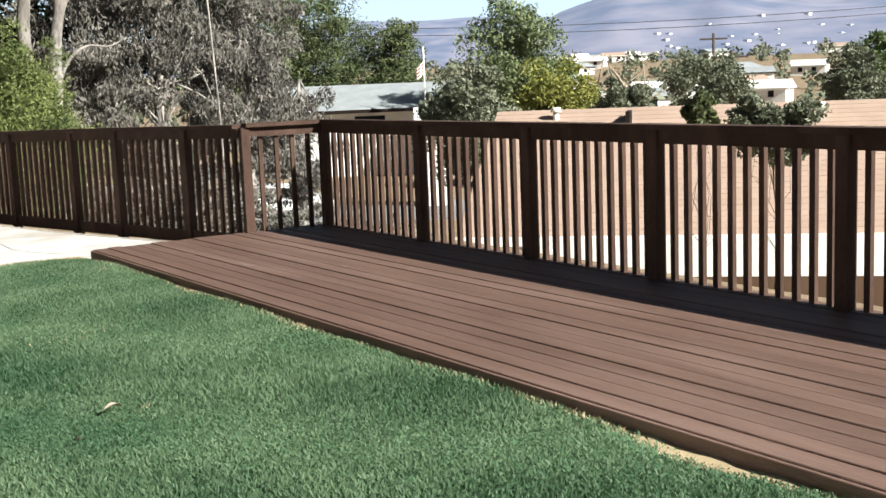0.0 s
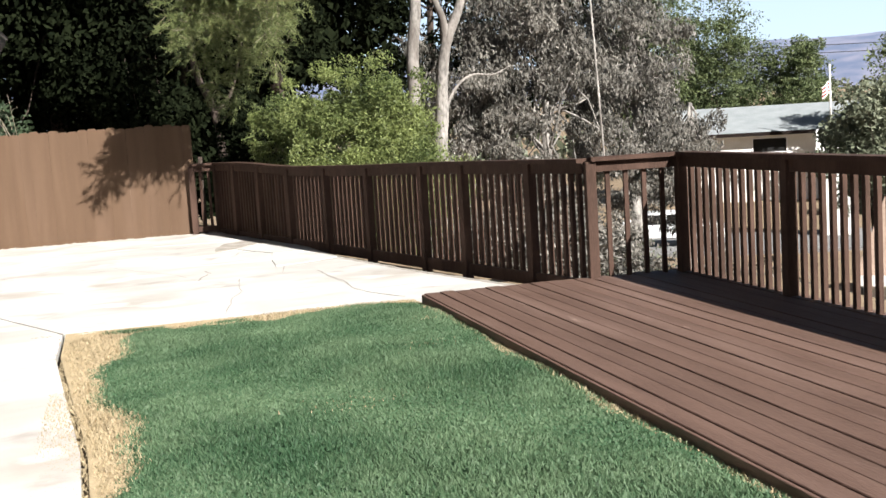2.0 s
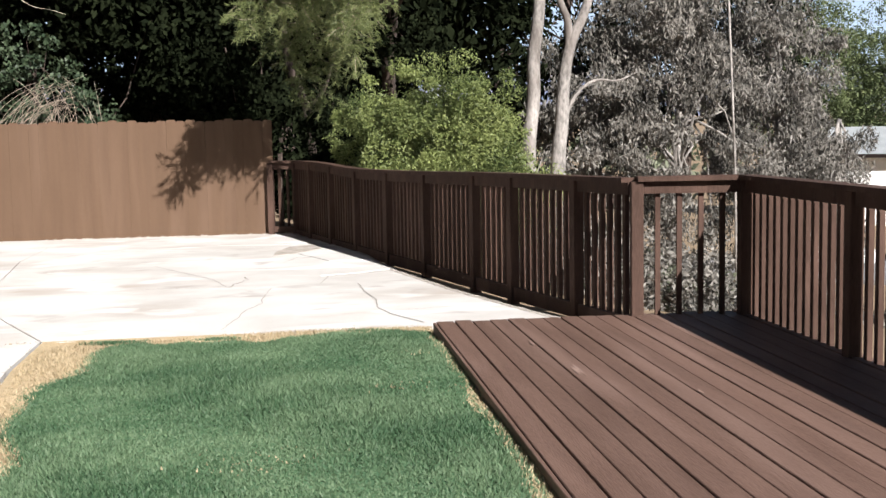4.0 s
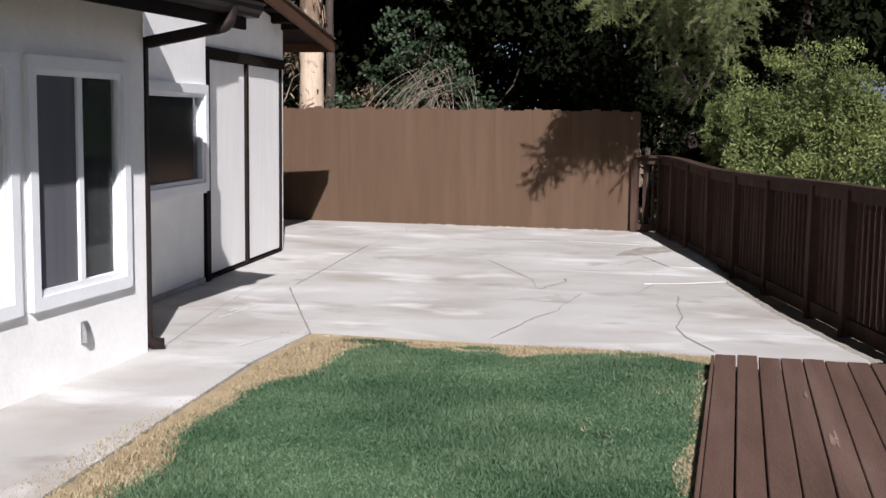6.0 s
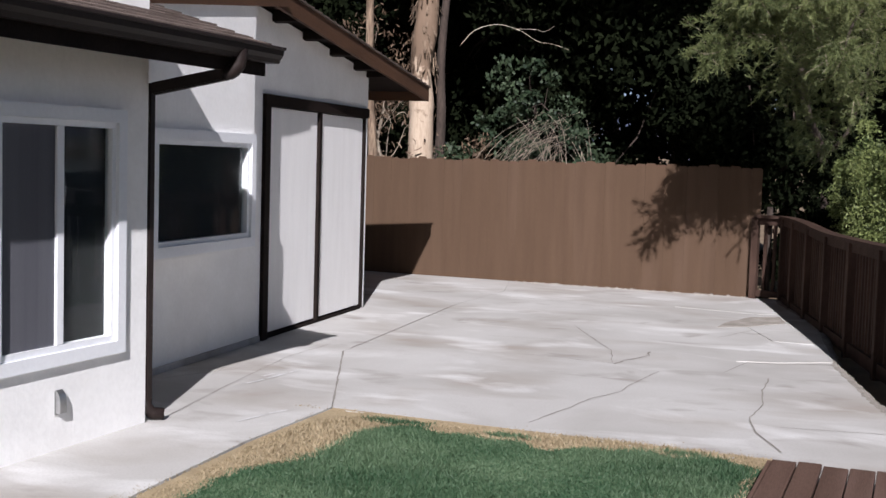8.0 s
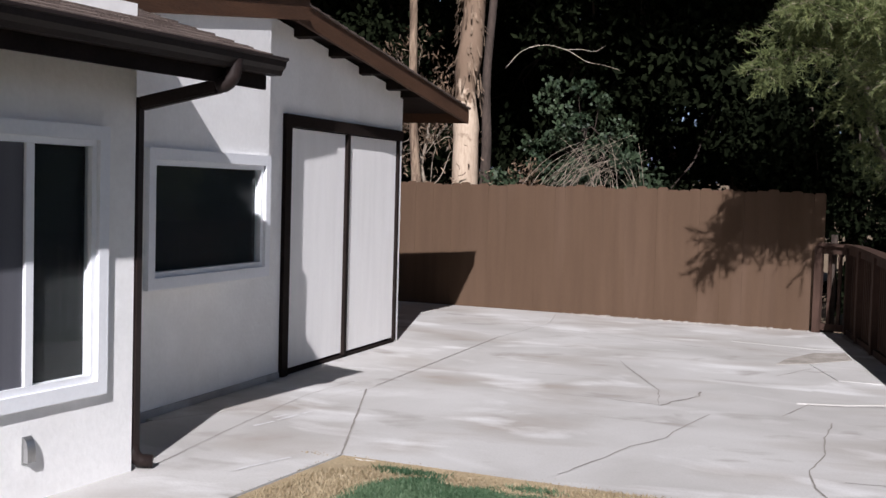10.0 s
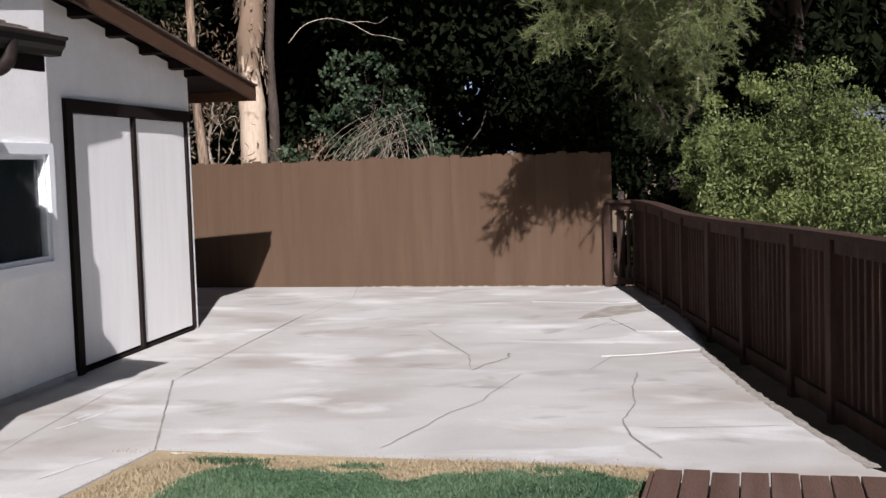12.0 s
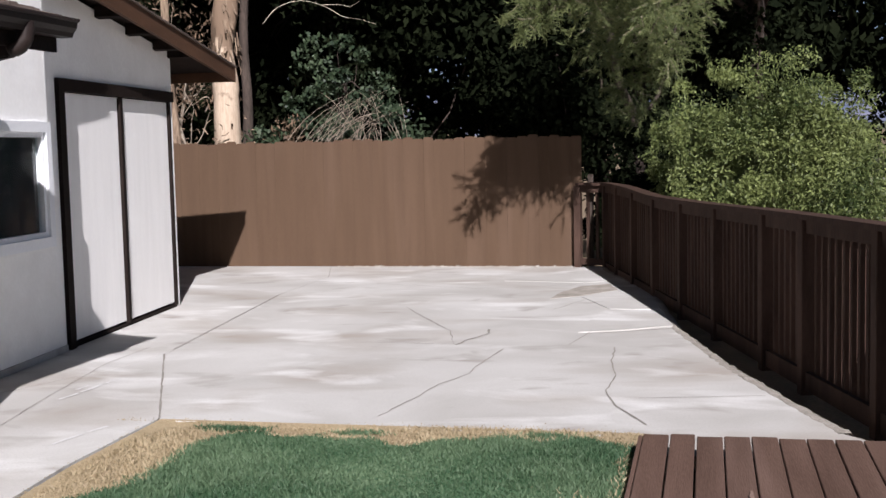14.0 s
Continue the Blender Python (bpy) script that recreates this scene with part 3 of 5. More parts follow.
rng = np.random.default_rng(11)
v, f = blades(rng, 330000, (0.4, 2.2), (3.22, 11.3), 0.024, lambda x, y, r: turf_margin(x, y) > r.uniform(-0.09, 0.1, len(x)))
v2, f2 = blades(rng, 150000, (0.4, -5.9), (3.22, 2.2), 0.026, lambda x, y, r: turf_margin(x, y) > r.uniform(-0.09, 0.1, len(x)))
f = np.concatenate([f, f2 + len(v)])
v = np.concatenate([v, v2])
tagged(raw_mesh("grass", v, f, GRASS), "fine green grass blades of a mown lawn", "grass", kind="stuff")
v, f = blades(rng, 130000, (0.3, 4.0), (3.22, 11.36), 0.024, lambda x, y, r: (turf_margin(x, y) < r.uniform(-0.05, 0.06, len(x))) & (turf_margin(x, y) > -0.5) & (x > 0.34), 0.0)
tagged(raw_mesh("dry_grass", v, f, DRYBLADE), "dry straw-coloured grass at the lawn edge", "grass", kind="stuff")


# straw spilt over the edge of the concrete
v, f = blades(rng, 60000, (0.05, 4.0), (3.2, 11.6), 0.007, lambda x, y, r: ((y > 11.3) & (y - 11.33 < np.abs(r.normal(size=len(x))) * 0.045)) | ((y < 11.4) & (x < np.interp(y, [4, 6, 7.5, 9.2, 10.3, 11.4], [0.65, 0.63, 0.57, 0.41, 0.31, 0.3])) & (np.interp(y, [4, 6, 7.5, 9.2, 10.3, 11.4], [0.65, 0.63, 0.57, 0.41, 0.31, 0.3]) - x < np.abs(r.normal(size=len(x))) * 0.018)), 0.0135)
tagged(raw_mesh("dry_grass", v, f, DRYBLADE), "loose straw scattered over the edge of the concrete", "grass", kind="stuff")

TUFTS = ((0.8, 11.2), (0.93, 11.22), (1.62, 11.18), (2.7, 11.17))
v, f = blades(rng, 200000, (0.4, 10.8), (3.2, 11.36), 0.03, lambda x, y, r: np.max([np.exp(-((x - a) ** 2 * 0.5 + (y - b) ** 2 * 3) / 0.005) for a, b in TUFTS], axis=0) > r.random(len(x)) * 4.0 * (1 + 0.6 * np.sin(x * 60) * np.sin(y * 70)), 0.004)
tagged(raw_mesh("grass", v, f, GRASS), "green tufts of grass left in the bare lawn border", "grass", kind="stuff")
PATCHES = ((2.75, 8.9, 0.16), (2.0, 7.6, 0.2), (2.95, 9.9, 0.12), (1.7, 5.7, 0.1))
v, f = blades(rng, 900000, (0.9, 4.5), (3.2, 11.0), 0.022, lambda x, y, r: np.max([np.exp(-((x - a) ** 2 * 0.6 + (y - b) ** 2 * 1.6) / c ** 2) for a, b, c in PATCHES], axis=0) * 0.009 > r.random(len(x)), 0.004)
tagged(raw_mesh("dry_grass", v, f, DRYBLADE), "pale dry patches of grass in the lawn", "grass", kind="stuff")


def dead_leaf(x, y, z, turn, size, seed):
    """A curled fallen leaf."""
    bm = bmesh.new()
    n = 7
    prev = None
    for i in range(n):
        t = i / (n - 1)
        w = size * 0.16 * math.sin(math.pi * (0.06 + 0.9 * t))
        zc = 0.02 * math.sin(t * 3 + seed)
        rowv = [bm.verts.new(((t - 0.5) * size, -w, zc + 0.012)), bm.verts.new(((t - 0.5) * size, 0, zc)), bm.verts.new(((t - 0.5) * size, w, zc + 0.010))]
        if prev:
            for j in (0, 1):
                bm.faces.new((prev[j], prev[j + 1], rowv[j + 1], rowv[j])).smooth = True
        prev = rowv
    ob = part("dead_leaf", bm, TWIG)
    ob.matrix_world = pose(x, y, z, 6, 4, turn)
    return tagged(ob, "curled dry tan leaf lying on the lawn", "leaf", "fallen leaves")


for i, (x, y, turn, size) in enumerate(((1.62, 5.75, 20, 0.1), (1.35, 5.4, 70, 0.07))):
    dead_leaf(x, y, 0.045 + float(lawn_lift(x, y)), turn, size, i)

# ---- deck ----
DX0, DX1, DY0, DY1, DZ = 3.215, 5.62, -6.0, 10.93, 0.11
deck = empty("deck", "low brown-painted timber deck with worn boards", "deck", kind="structure")
bm = bmesh.new()
for x in np.linspace(DX0 + 0.06, DX1 - 0.06, 5):
    box(bm, (x - 0.02, DY0, -0.02), (x + 0.02, DY1 - 0.03, DZ - 0.04))
box(bm, (DX0 + 0.02, DY0, -0.09), (DX0 + 0.05, DY1 - 0.03, DZ - 0.04))
part("joist_frame", bm, TRIM, deck)
bm = bmesh.new()
box(bm, (DX0 - 0.022, DY0, 0.02), (DX0 - 0.001, DY1 - 0.01, DZ - 0.006))
bevelled(bm, 0.003)
part("edge_board", bm, DECK, deck)
PITCH = (DX1 - DX0) / 18
for i in range(18):
    for y0, y1 in ((DY0, 1.35 + 0.5 * (i % 3)), (1.356 + 0.5 * (i % 3), DY1 + 0.012 * math.sin(i * 2.3))):
        gap = 0.007 if i != 1 else 0.013
        bm = bmesh.new()
        w = PITCH - gap
        box(bm, (-w / 2, y0, -0.036), (w / 2, y1, 0))
        bevelled(bm, 0.004)
        ob = part("board", bm, DECK, deck)
        ob.location = (DX0 + PITCH * (i + 0.5), 0, DZ + 0.003 * math.sin(i * 1.9))

rng = np.random.default_rng(19)
for x, y, w, l in ((3.79, 8.97, 0.014, 0.12), (3.81, 9.0, 0.01, 0.16), (3.72, 9.9, 0.01, 0.08), (4.3, 8.3, 0.008, 0.07)):
    bm = bmesh.new()
    n = 14
    bm.faces.new([bm.verts.new((x + w * math.cos(a) * rng.uniform(0.6, 1.2), y + l * math.sin(a) * rng.uniform(0.6, 1.2), DZ + 0.007)) for a in (2 * math.pi * k / n for k in range(n))])
    part("worn_patch", bm, SCUFF, deck, "pale patch of worn paint")

# ---- railings ----
RAIL_H = 1.02


def railing(name, p, q, z0a, z0b, label, posts=(), tops=None, baluster=0.038, gap=0.128, end_posts=(True, True), out=1, low=0.075, foot=True):
    """A timber railing from p to q: cap, upper and lower rail, square posts and balusters. z0 is the floor at either end; tops lifts the cap along the way."""
    p, q = Vector((*p, 0)), Vector((*q, 0))
    span = (q - p).length
    d = (q - p).normalized()
    side = Vector((d.y, -d.x, 0)) * out
    lift = tops or (lambda s: 0.0)
    thing = empty(name, label, "railing")

    def at(s, z, o=0.0):
        v = p + d * s + side * o
        return Vector((v.x, v.y, z0a + (z0b - z0a) * s / span + z))

    marks = [0.0, *posts, span]
    n = max(1, int(span / 0.4))
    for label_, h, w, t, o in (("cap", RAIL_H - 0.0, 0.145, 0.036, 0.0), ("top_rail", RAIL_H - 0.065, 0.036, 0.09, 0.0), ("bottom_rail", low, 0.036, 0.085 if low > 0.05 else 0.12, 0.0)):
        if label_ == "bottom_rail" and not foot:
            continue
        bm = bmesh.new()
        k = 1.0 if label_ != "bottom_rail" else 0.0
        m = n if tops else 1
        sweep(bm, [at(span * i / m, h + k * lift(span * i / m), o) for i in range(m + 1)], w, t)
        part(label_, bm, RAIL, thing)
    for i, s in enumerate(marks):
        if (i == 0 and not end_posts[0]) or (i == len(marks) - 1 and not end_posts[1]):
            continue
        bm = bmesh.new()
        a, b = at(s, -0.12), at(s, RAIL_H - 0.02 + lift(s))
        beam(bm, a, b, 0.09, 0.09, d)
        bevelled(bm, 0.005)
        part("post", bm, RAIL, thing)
    shared = {}
    for a, b in zip(marks, marks[1:]):
        m = max(2, round((b - a) / gap))
        for i in range(1, m):
            s = a + (b - a) * i / m
            hgt = RAIL_H - 0.03 + lift(s) - low
            key = round(hgt, 2)
            if key not in shared:
                bm = bmesh.new()
                box(bm, (-baluster / 2, -baluster / 2, 0.0), (baluster / 2, baluster / 2, key))
                me = bpy.data.meshes.new("baluster")
                bmesh.ops.recalc_face_normals(bm, faces=bm.faces[:])
                bm.to_mesh(me)
                bm.free()
                me.materials.append(RAIL)
                shared[key] = me
            ob = new("baluster", shared[key])
            ob.parent = thing
            v = at(s, low - 0.035, 0.037)
            ob.matrix_local = Matrix.Translation(v) @ Matrix.Rotation(math.atan2(d.y, d.x) + 0.01 * math.sin(s * 31), 4, "Z")
    return thing


RX = 5.515
railing("deck_railing", (RX, -5.0), (RX, 10.75), DZ, DZ, "brown painted timber deck railing, shade darkened into its paint", posts=[2.2, 3.7, 5.2, 6.7, 8.2, 9.72, 11.21, 12.55, 14.05], out=1, gap=0.125, low=-0.12, foot=False)
railing("gate_railing", (4.72, 10.86), (RX, 10.75), DZ, DZ, "short brown railing panel at the deck corner", out=-1, gap=0.165, end_posts=(True, False), low=0.03, foot=False)


def sag(s):
    return 0.06 * smooth(6.3, 9.0, s) - 0.02 * smooth(2.0, 5.0, s) * (1 - smooth(6, 8, s))


railing("patio_railing", (4.68, 10.9), (2.27, 20.12), 0.0, -0.02, "long dark brown timber railing along the patio edge", posts=[0.83, 2.03, 2.88, 4.2, 5.4, 6.6, 7.7, 8.7], low=0.03, tops=lambda s: float(sag(s)) + 0.1 - 0.0085 * s, end_posts=(False, True), out=1, gap=0.115)
railing("corner_railing", (1.9, 20.22), (2.27, 20.12), 0.0, 0.0, "short brown railing panel beside the board fence", tops=lambda s: 0.06, out=-1, gap=0.12, end_posts=(True, False))

# ---- board fence ----
fence = empty("board_fence", "tall plain brown-painted board fence", "fence")
FY = 20.3
shared = {}
rng = np.random.default_rng(3)
x, i = -7.4, 0
while x < 1.93:
    key = i % 6
    if key not in shared:
        bm = bmesh.new()
        w, h = 0.1398, 1.72 + 0.008 * ((key * 37) % 5 - 2)
        prof = [(-w / 2, -0.08), (w / 2, -0.08), (w / 2, h - 0.018), (w / 2 - 0.022, h), (-w / 2 + 0.022, h), (-w / 2, h - 0.018)]
        front = [bm.verts.new((a, 0, b)) for a, b in prof]
        back = [bm.verts.new((a, 0.018, b)) for a, b in prof]
        bm.faces.new(front)
        bm.faces.new(back[::-1])
        for j in range(6):
            bm.faces.new((front[j], back[j], back[(j + 1) % 6], front[(j + 1) % 6]))
        me = bpy.data.meshes.new("board")
        bmesh.ops.recalc_face_normals(bm, faces=bm.faces[:])
        bm.to_mesh(me)
        bm.free()
        me.materials.append(FENCE)
        shared[key] = me
    ob = new("board", shared[key])
    ob.parent = fence
    ob.matrix_local = pose(x, FY + 0.0008 * rng.normal(), 0.003 * rng.normal(), 0, 0.03 * rng.normal(), 0.15 * rng.normal())
    x += 0.1405
    i += 1
for z in (0.3, 1.4):
    bm = bmesh.new()
    box(bm, (-7.4, FY + 0.022, z), (1.93, FY + 0.06, z + 0.09))
    part("rail", bm, FENCE, fence)
for x in np.arange(-6.4, 2.0, 2.4):
    bm = bmesh.new()
    box(bm, (x - 0.045, FY + 0.062, -0.3), (x + 0.045, FY + 0.15, 1.66))
    part("post", bm, FENCE, fence)
bm = bmesh.new()
box(bm, (2.02, FY + 0.02, -0.3), (2.09, FY + 0.1, 1.2))
bevelled(bm, 0.006)
pp = part("fence_post", bm, BARK_DARK)
tagged(pp, "dark weathered wooden post at the fence end", "post")

# ---- house ----
def holed(bm, x0, x1, y0, y1, z0, z1, holes, m=None):
    """A wall along y between x0 and x1, cut through by holes (ya, yb, za, zb)."""
    ys = sorted({y0, y1, *[h[0] for h in holes], *[h[1] for h in holes]})
    zs = sorted({z0, z1, *[h[2] for h in holes], *[h[3] for h in holes]})
    for ya, yb in zip(ys, ys[1:]):
        for za, zb in zip(zs, zs[1:]):
            if not any(h[0] <= ya and yb <= h[1] and h[2] <= za and zb <= h[3] for h in holes):
                box(bm, (x0, ya, za), (x1, yb, zb), m)
    bmesh.ops.remove_doubles(bm, verts=bm.verts[:], dist=0.0005)
    inner = [f for f in bm.faces if len(f.verts) == 4 and sum(1 for g in f.verts[0].link_faces if set(g.verts) == set(f.verts)) > 1]
    bmesh.ops.delete(bm, geom=inner, context="FACES")


WX = -0.49
WIN = [(9.13, 10.085, 0.555, 1.835), (7.92, 8.875, 0.555, 1.835), (5.0, 6.4, 0.555, 1.835)]
bm = bmesh.new()
holed(bm, WX - 0.16, WX, -6.0, 10.405, -0.1, 2.6, WIN)
tagged(part("wall_main", bm, STUCCO), "white textured stucco house wall", "wall", kind="structure")
bm = bmesh.new()
box(bm, (-3.6, 10.245, -0.1), (WX - 0.162, 10.403, 2.75))
tagged(part("wall_end", bm, STUCCO), "white stucco end wall of the house", "wall", kind="structure")
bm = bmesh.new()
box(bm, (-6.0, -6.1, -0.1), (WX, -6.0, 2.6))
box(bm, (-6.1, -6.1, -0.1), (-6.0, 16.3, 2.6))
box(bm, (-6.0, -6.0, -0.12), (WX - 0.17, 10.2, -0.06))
tagged(part("wall_inner", bm, INTERIOR_DARK), "inner walls and floor, room darkness put into their near-black colour", "wall", kind="structure")


def slider(name, label, y0, y1, z0, z1, m, mid=True, screen=False):
    """A vinyl window in a wall face at x = 0 (local), with flat casing, frame, sashes and panes."""
    thing = empty(name, label, "window", kind="structure")
    thing.matrix_world = m
    c = 0.075
    bm = bmesh.new()
    for a, b, e, f in ((y0 - c, y1 + c, z1, z1 + c), (y0 - c, y1 + c, z0 - c, z0), (y0 - c, y0, z0, z1), (y1, y1 + c, z0, z1)):
        box(bm, (-0.03, a, e), (0.035, b, f))
    part("casing", bm, VINYL, thing)
    bm = bmesh.new()
    t = 0.035
    for a, b, e, f in ((y0, y1, z1 - t, z1), (y0, y1, z0, z0 + t), (y0, y0 + t, z0 + t, z1 - t), (y1 - t, y1, z0 + t, z1 - t)):
        box(bm, (-0.04, a, e), (0.012, b, f))
    part("window_frame", bm, VINYL, thing)
    ym = (y0 + y1) / 2 + 0.01
    if mid:
        bm = bmesh.new()
        box(bm, (-0.038, ym - 0.03, z0 + t), (0.006, ym + 0.03, z1 - t))
        bevelled(bm, 0.004)
        part("mullion", bm, VINYL, thing)
    for a, b in (((y0 + t, ym - 0.03), (ym + 0.03, y1 - t)) if mid else ((y0 + t, y1 - t),)):
        bm = bmesh.new()
        box(bm, (-0.026, a, z0 + t), (-0.02, b, z1 - t))
        pane = part("pane", bm, PANE, thing)
        pane.visible_shadow = False
    # Added near-black sheet behind the panes, in place of a shaded room.
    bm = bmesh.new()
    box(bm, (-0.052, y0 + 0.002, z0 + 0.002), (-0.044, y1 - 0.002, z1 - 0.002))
    part("dark_sheet", bm, INTERIOR_DARK, thing, "near-black sheet added behind the glass for the room's darkness")
    if screen:
        bm = bmesh.new()
        box(bm, (-0.014, y0 + t, z0 + t), (-0.011, ym - 0.03, z1 - t))
        part("insect_screen", bm, CURTAIN, thing, "fine grey insect screen")
    return thing


for i, (a, b, e, f) in enumerate(WIN[:3]):
    slider("window_%d" % (i + 1), "white vinyl sliding window, panes backed by a near-black sheet", a, b, e, f, pose(WX, 0, 0), True, True)

# soffit, roof and gutter of the main house
EX, EZ, PITCHR = 0.01, 2.36, 0.31
roof = empty("roof_main", "brown composition shingle roof with low pitch", "roof", kind="structure")
bm = bmesh.new()
for y0, y1 in ((-6.4, 10.93),):
    v = [bm.verts.new(c) for c in ((EX, y0, EZ - 0.05), (EX, y1, EZ - 0.05), (-6.0, y1, EZ - 0.05 + 6.12 * PITCHR), (-6.0, y0, EZ - 0.05 + 6.12 * PITCHR), (EX, y0, EZ), (EX, y1, EZ), (-6.0, y1, EZ + 6.12 * PITCHR), (-6.0, y0, EZ + 6.12 * PITCHR))]
    for f in ((3, 2, 1, 0), (4, 5, 6, 7), (0, 1, 5, 4), (1, 2, 6, 5), (2, 3, 7, 6), (3, 0, 4, 7)):
        bm.faces.new([v[j] for j in f])
part("roof_deck", bm, TRIM, roof)
bm = bmesh.new()
box(bm, (EX - 0.025, -6.4, EZ - 0.19), (EX, 10.93, EZ - 0.002))
part("fascia", bm, TRIM, roof)
bm = bmesh.new()
for y in np.arange(5.2, 10.9, 0.6):
    beam(bm, (WX - 0.02, y, EZ - 0.1 + 0.61 * PITCHR), (EX - 0.03, y, EZ - 0.1), 0.045, 0.09)
beam(bm, (-1.2, 10.9, EZ - 0.09 + 1.3 * PITCHR), (EX - 0.03, 10.9, EZ - 0.11), 0.04, 0.1)
part("rafter", bm, TRIM, roof)
rng = np.random.default_rng(8)
bm = bmesh.new()
for r in range(22):
    xa = EX + 0.03 - 0.135 * r
    y = 3.5 + 0.15 * (r % 2)
    while y < 10.93:
        w = rng.uniform(0.17, 0.32)
        y1 = min(y + w - 0.004, 10.95)
        za = EZ + 0.012 + (EX - xa) * PITCHR
        lift = 0.012 + rng.uniform(0, 0.005)
        v = [bm.verts.new(c) for c in ((xa, y, za), (xa, y1, za), (xa, y1, za + lift), (xa, y, za + lift), (xa - 0.15, y, za + 0.15 * PITCHR + 0.002), (xa - 0.15, y1, za + 0.15 * PITCHR + 0.002))]
        bm.faces.new((v[0], v[1], v[2], v[3]))
        bm.faces.new((v[3], v[2], v[5], v[4]))
        bm.faces.new((v[0], v[3], v[4]))
        bm.faces.new((v[1], v[5], v[2]))
        y += w
sh = part("shingles", bm, SHINGLE, roof)
sh["kind"] = "stuff"

gutter = empty("gutter", "dark brown metal rain gutter along the eave", "gutter")
bm = bmesh.new()
prof = [(0.0, 0.0), (0.0, -0.1), (0.075, -0.1), (0.085, -0.075), (0.105, -0.05), (0.11, -0.02), (0.125, -0.015), (0.125, 0.0), (0.115, 0.0), (0.1, -0.03), (0.07, -0.09), (0.01, -0.09), (0.008, 0.0)]
ends = [[bm.verts.new((EX + 0.004 + a, y, EZ - 0.01 + b)) for a, b in prof] for y in (-6.0, 10.96)]
for j in range(len(prof)):
    bm.faces.new((ends[0][j], ends[0][(j + 1) % len(prof)], ends[1][(j + 1) % len(prof)], ends[1][j]))
part("trough", bm, GUTTER, gutter)
bm = bmesh.new()
tip = [bm.verts.new((EX + 0.004 + a, 10.962, EZ - 0.01 + b)) for a, b in prof[:8]]
tip2 = [bm.verts.new((EX + 0.004 + a, 10.966, EZ - 0.01 + b)) for a, b in prof[:8]]
bm.faces.new(tip)
bm.faces.new(tip2[::-1])
for j in range(8):
    bm.faces.new((tip[j], tip2[j], tip2[(j + 1) % 8], tip[(j + 1) % 8]))
part("end_cap", bm, GUTTER, gutter)

spout = empty("downspout", "dark brown metal downspout with a crimped elbow", "downspout")
bm = bmesh.new()
ring = []
path = [(0.08, 10.52, 2.30), (0.08, 10.52, 2.25), (0.07, 10.515, 2.20), (0.04, 10.505, 2.165), (-0.01, 10.49, 2.15)]
for j in range(17):
    s = j / 16 * (len(path) - 1)
    k0 = min(int(s), len(path) - 2)
    p = Vector(path[k0]).lerp(Vector(path[k0 + 1]), s - k0)
    ring.append((tuple(p), 0.042 + 0.004 * (j % 2)))
tube(bm, [r[0] for r in ring], [r[1] for r in ring], 10)
part("elbow", bm, GUTTER, spout)
bm = bmesh.new()
beam(bm, (0.0, 10.492, 2.15), (-0.49, 10.452, 2.055), 0.06, 0.075)
bevelled(bm, 0.008, 2)
part("offset_pipe", bm, GUTTER, spout)
bm = bmesh.new()
beam(bm, (-0.525, 10.45, 2.09), (-0.525, 10.45, 0.1), 0.075, 0.06, (0, 1, 0))
bevelled(bm, 0.008, 2)
part("drop_pipe", bm, GUTTER, spout)
bm = bmesh.new()
tube(bm, [(-0.525, 10.45, 0.14), (-0.52, 10.455, 0.08), (-0.49, 10.48, 0.045), (-0.43, 10.52, 0.04)], [0.04, 0.044, 0.04, 0.038], 10)
part("shoe", bm, GUTTER, spout)

# small louvred vent low on the wall
vent = empty("wall_vent", "small grey metal vent hood on the stucco wall", "vent", at=(WX, 9.61, 0.2))
bm = bmesh.new()
box(bm, (0.0, -0.034, 0.0), (0.008, 0.034, 0.14))
bevelled(bm, 0.004)
part("plate", bm, CHROME, vent)
bm = bmesh.new()
n = 8
prof = [(0.008, 0.138)] + [(0.008 + 0.03 * math.sin(a), 0.06 + 0.074 * math.cos(a)) for a in np.linspace(0.2, 1.57, n)] + [(0.038, 0.012), (0.008, 0.012)]
sides = [[bm.verts.new((a, y, b)) for a, b in prof] for y in (-0.027, 0.027)]
bm.faces.new(sides[0])
bm.faces.new(sides[1][::-1])
for j in range(len(prof)):
    bm.faces.new((sides[0][j], sides[0][(j + 1) % len(prof)], sides[1][(j + 1) % len(prof)], sides[1][j]))
part("hood", bm, CHROME, vent)

# ---- store wing: local a runs along its wall, b into it ----
U, N = Vector((-0.105, 0.9945, 0)).normalized(), Vector((0.9945, 0.105, 0)).normalized()
WING = Matrix(((U.x, -N.x, 0, -1.6), (U.y, -N.y, 0, 13.65), (0, 0, 1, 0), (0, 0, 0, 1)))
RIDGE_A, RIDGE_Z, FALL = -0.4, 3.1, 0.122
RAKE_B, RAKE_L, TIP_A = -0.28, -0.38, 4.05


def roof_z(a):
    return RIDGE_Z - FALL * abs(a - RIDGE_A)


def prism(bm, poly, b0, b1, m=WING):
    """A flat shape (a, z) drawn out from b0 to b1."""
    f0 = [bm.verts.new(m @ Vector((a, b0, z))) for a, z in poly]
    f1 = [bm.verts.new(m @ Vector((a, b1, z))) for a, z in poly]
    bm.faces.new(f0)
    bm.faces.new(f1[::-1])
    for j in range(len(poly)):
        bm.faces.new((f0[j], f1[j], f1[(j + 1) % len(poly)], f0[(j + 1) % len(poly)]))


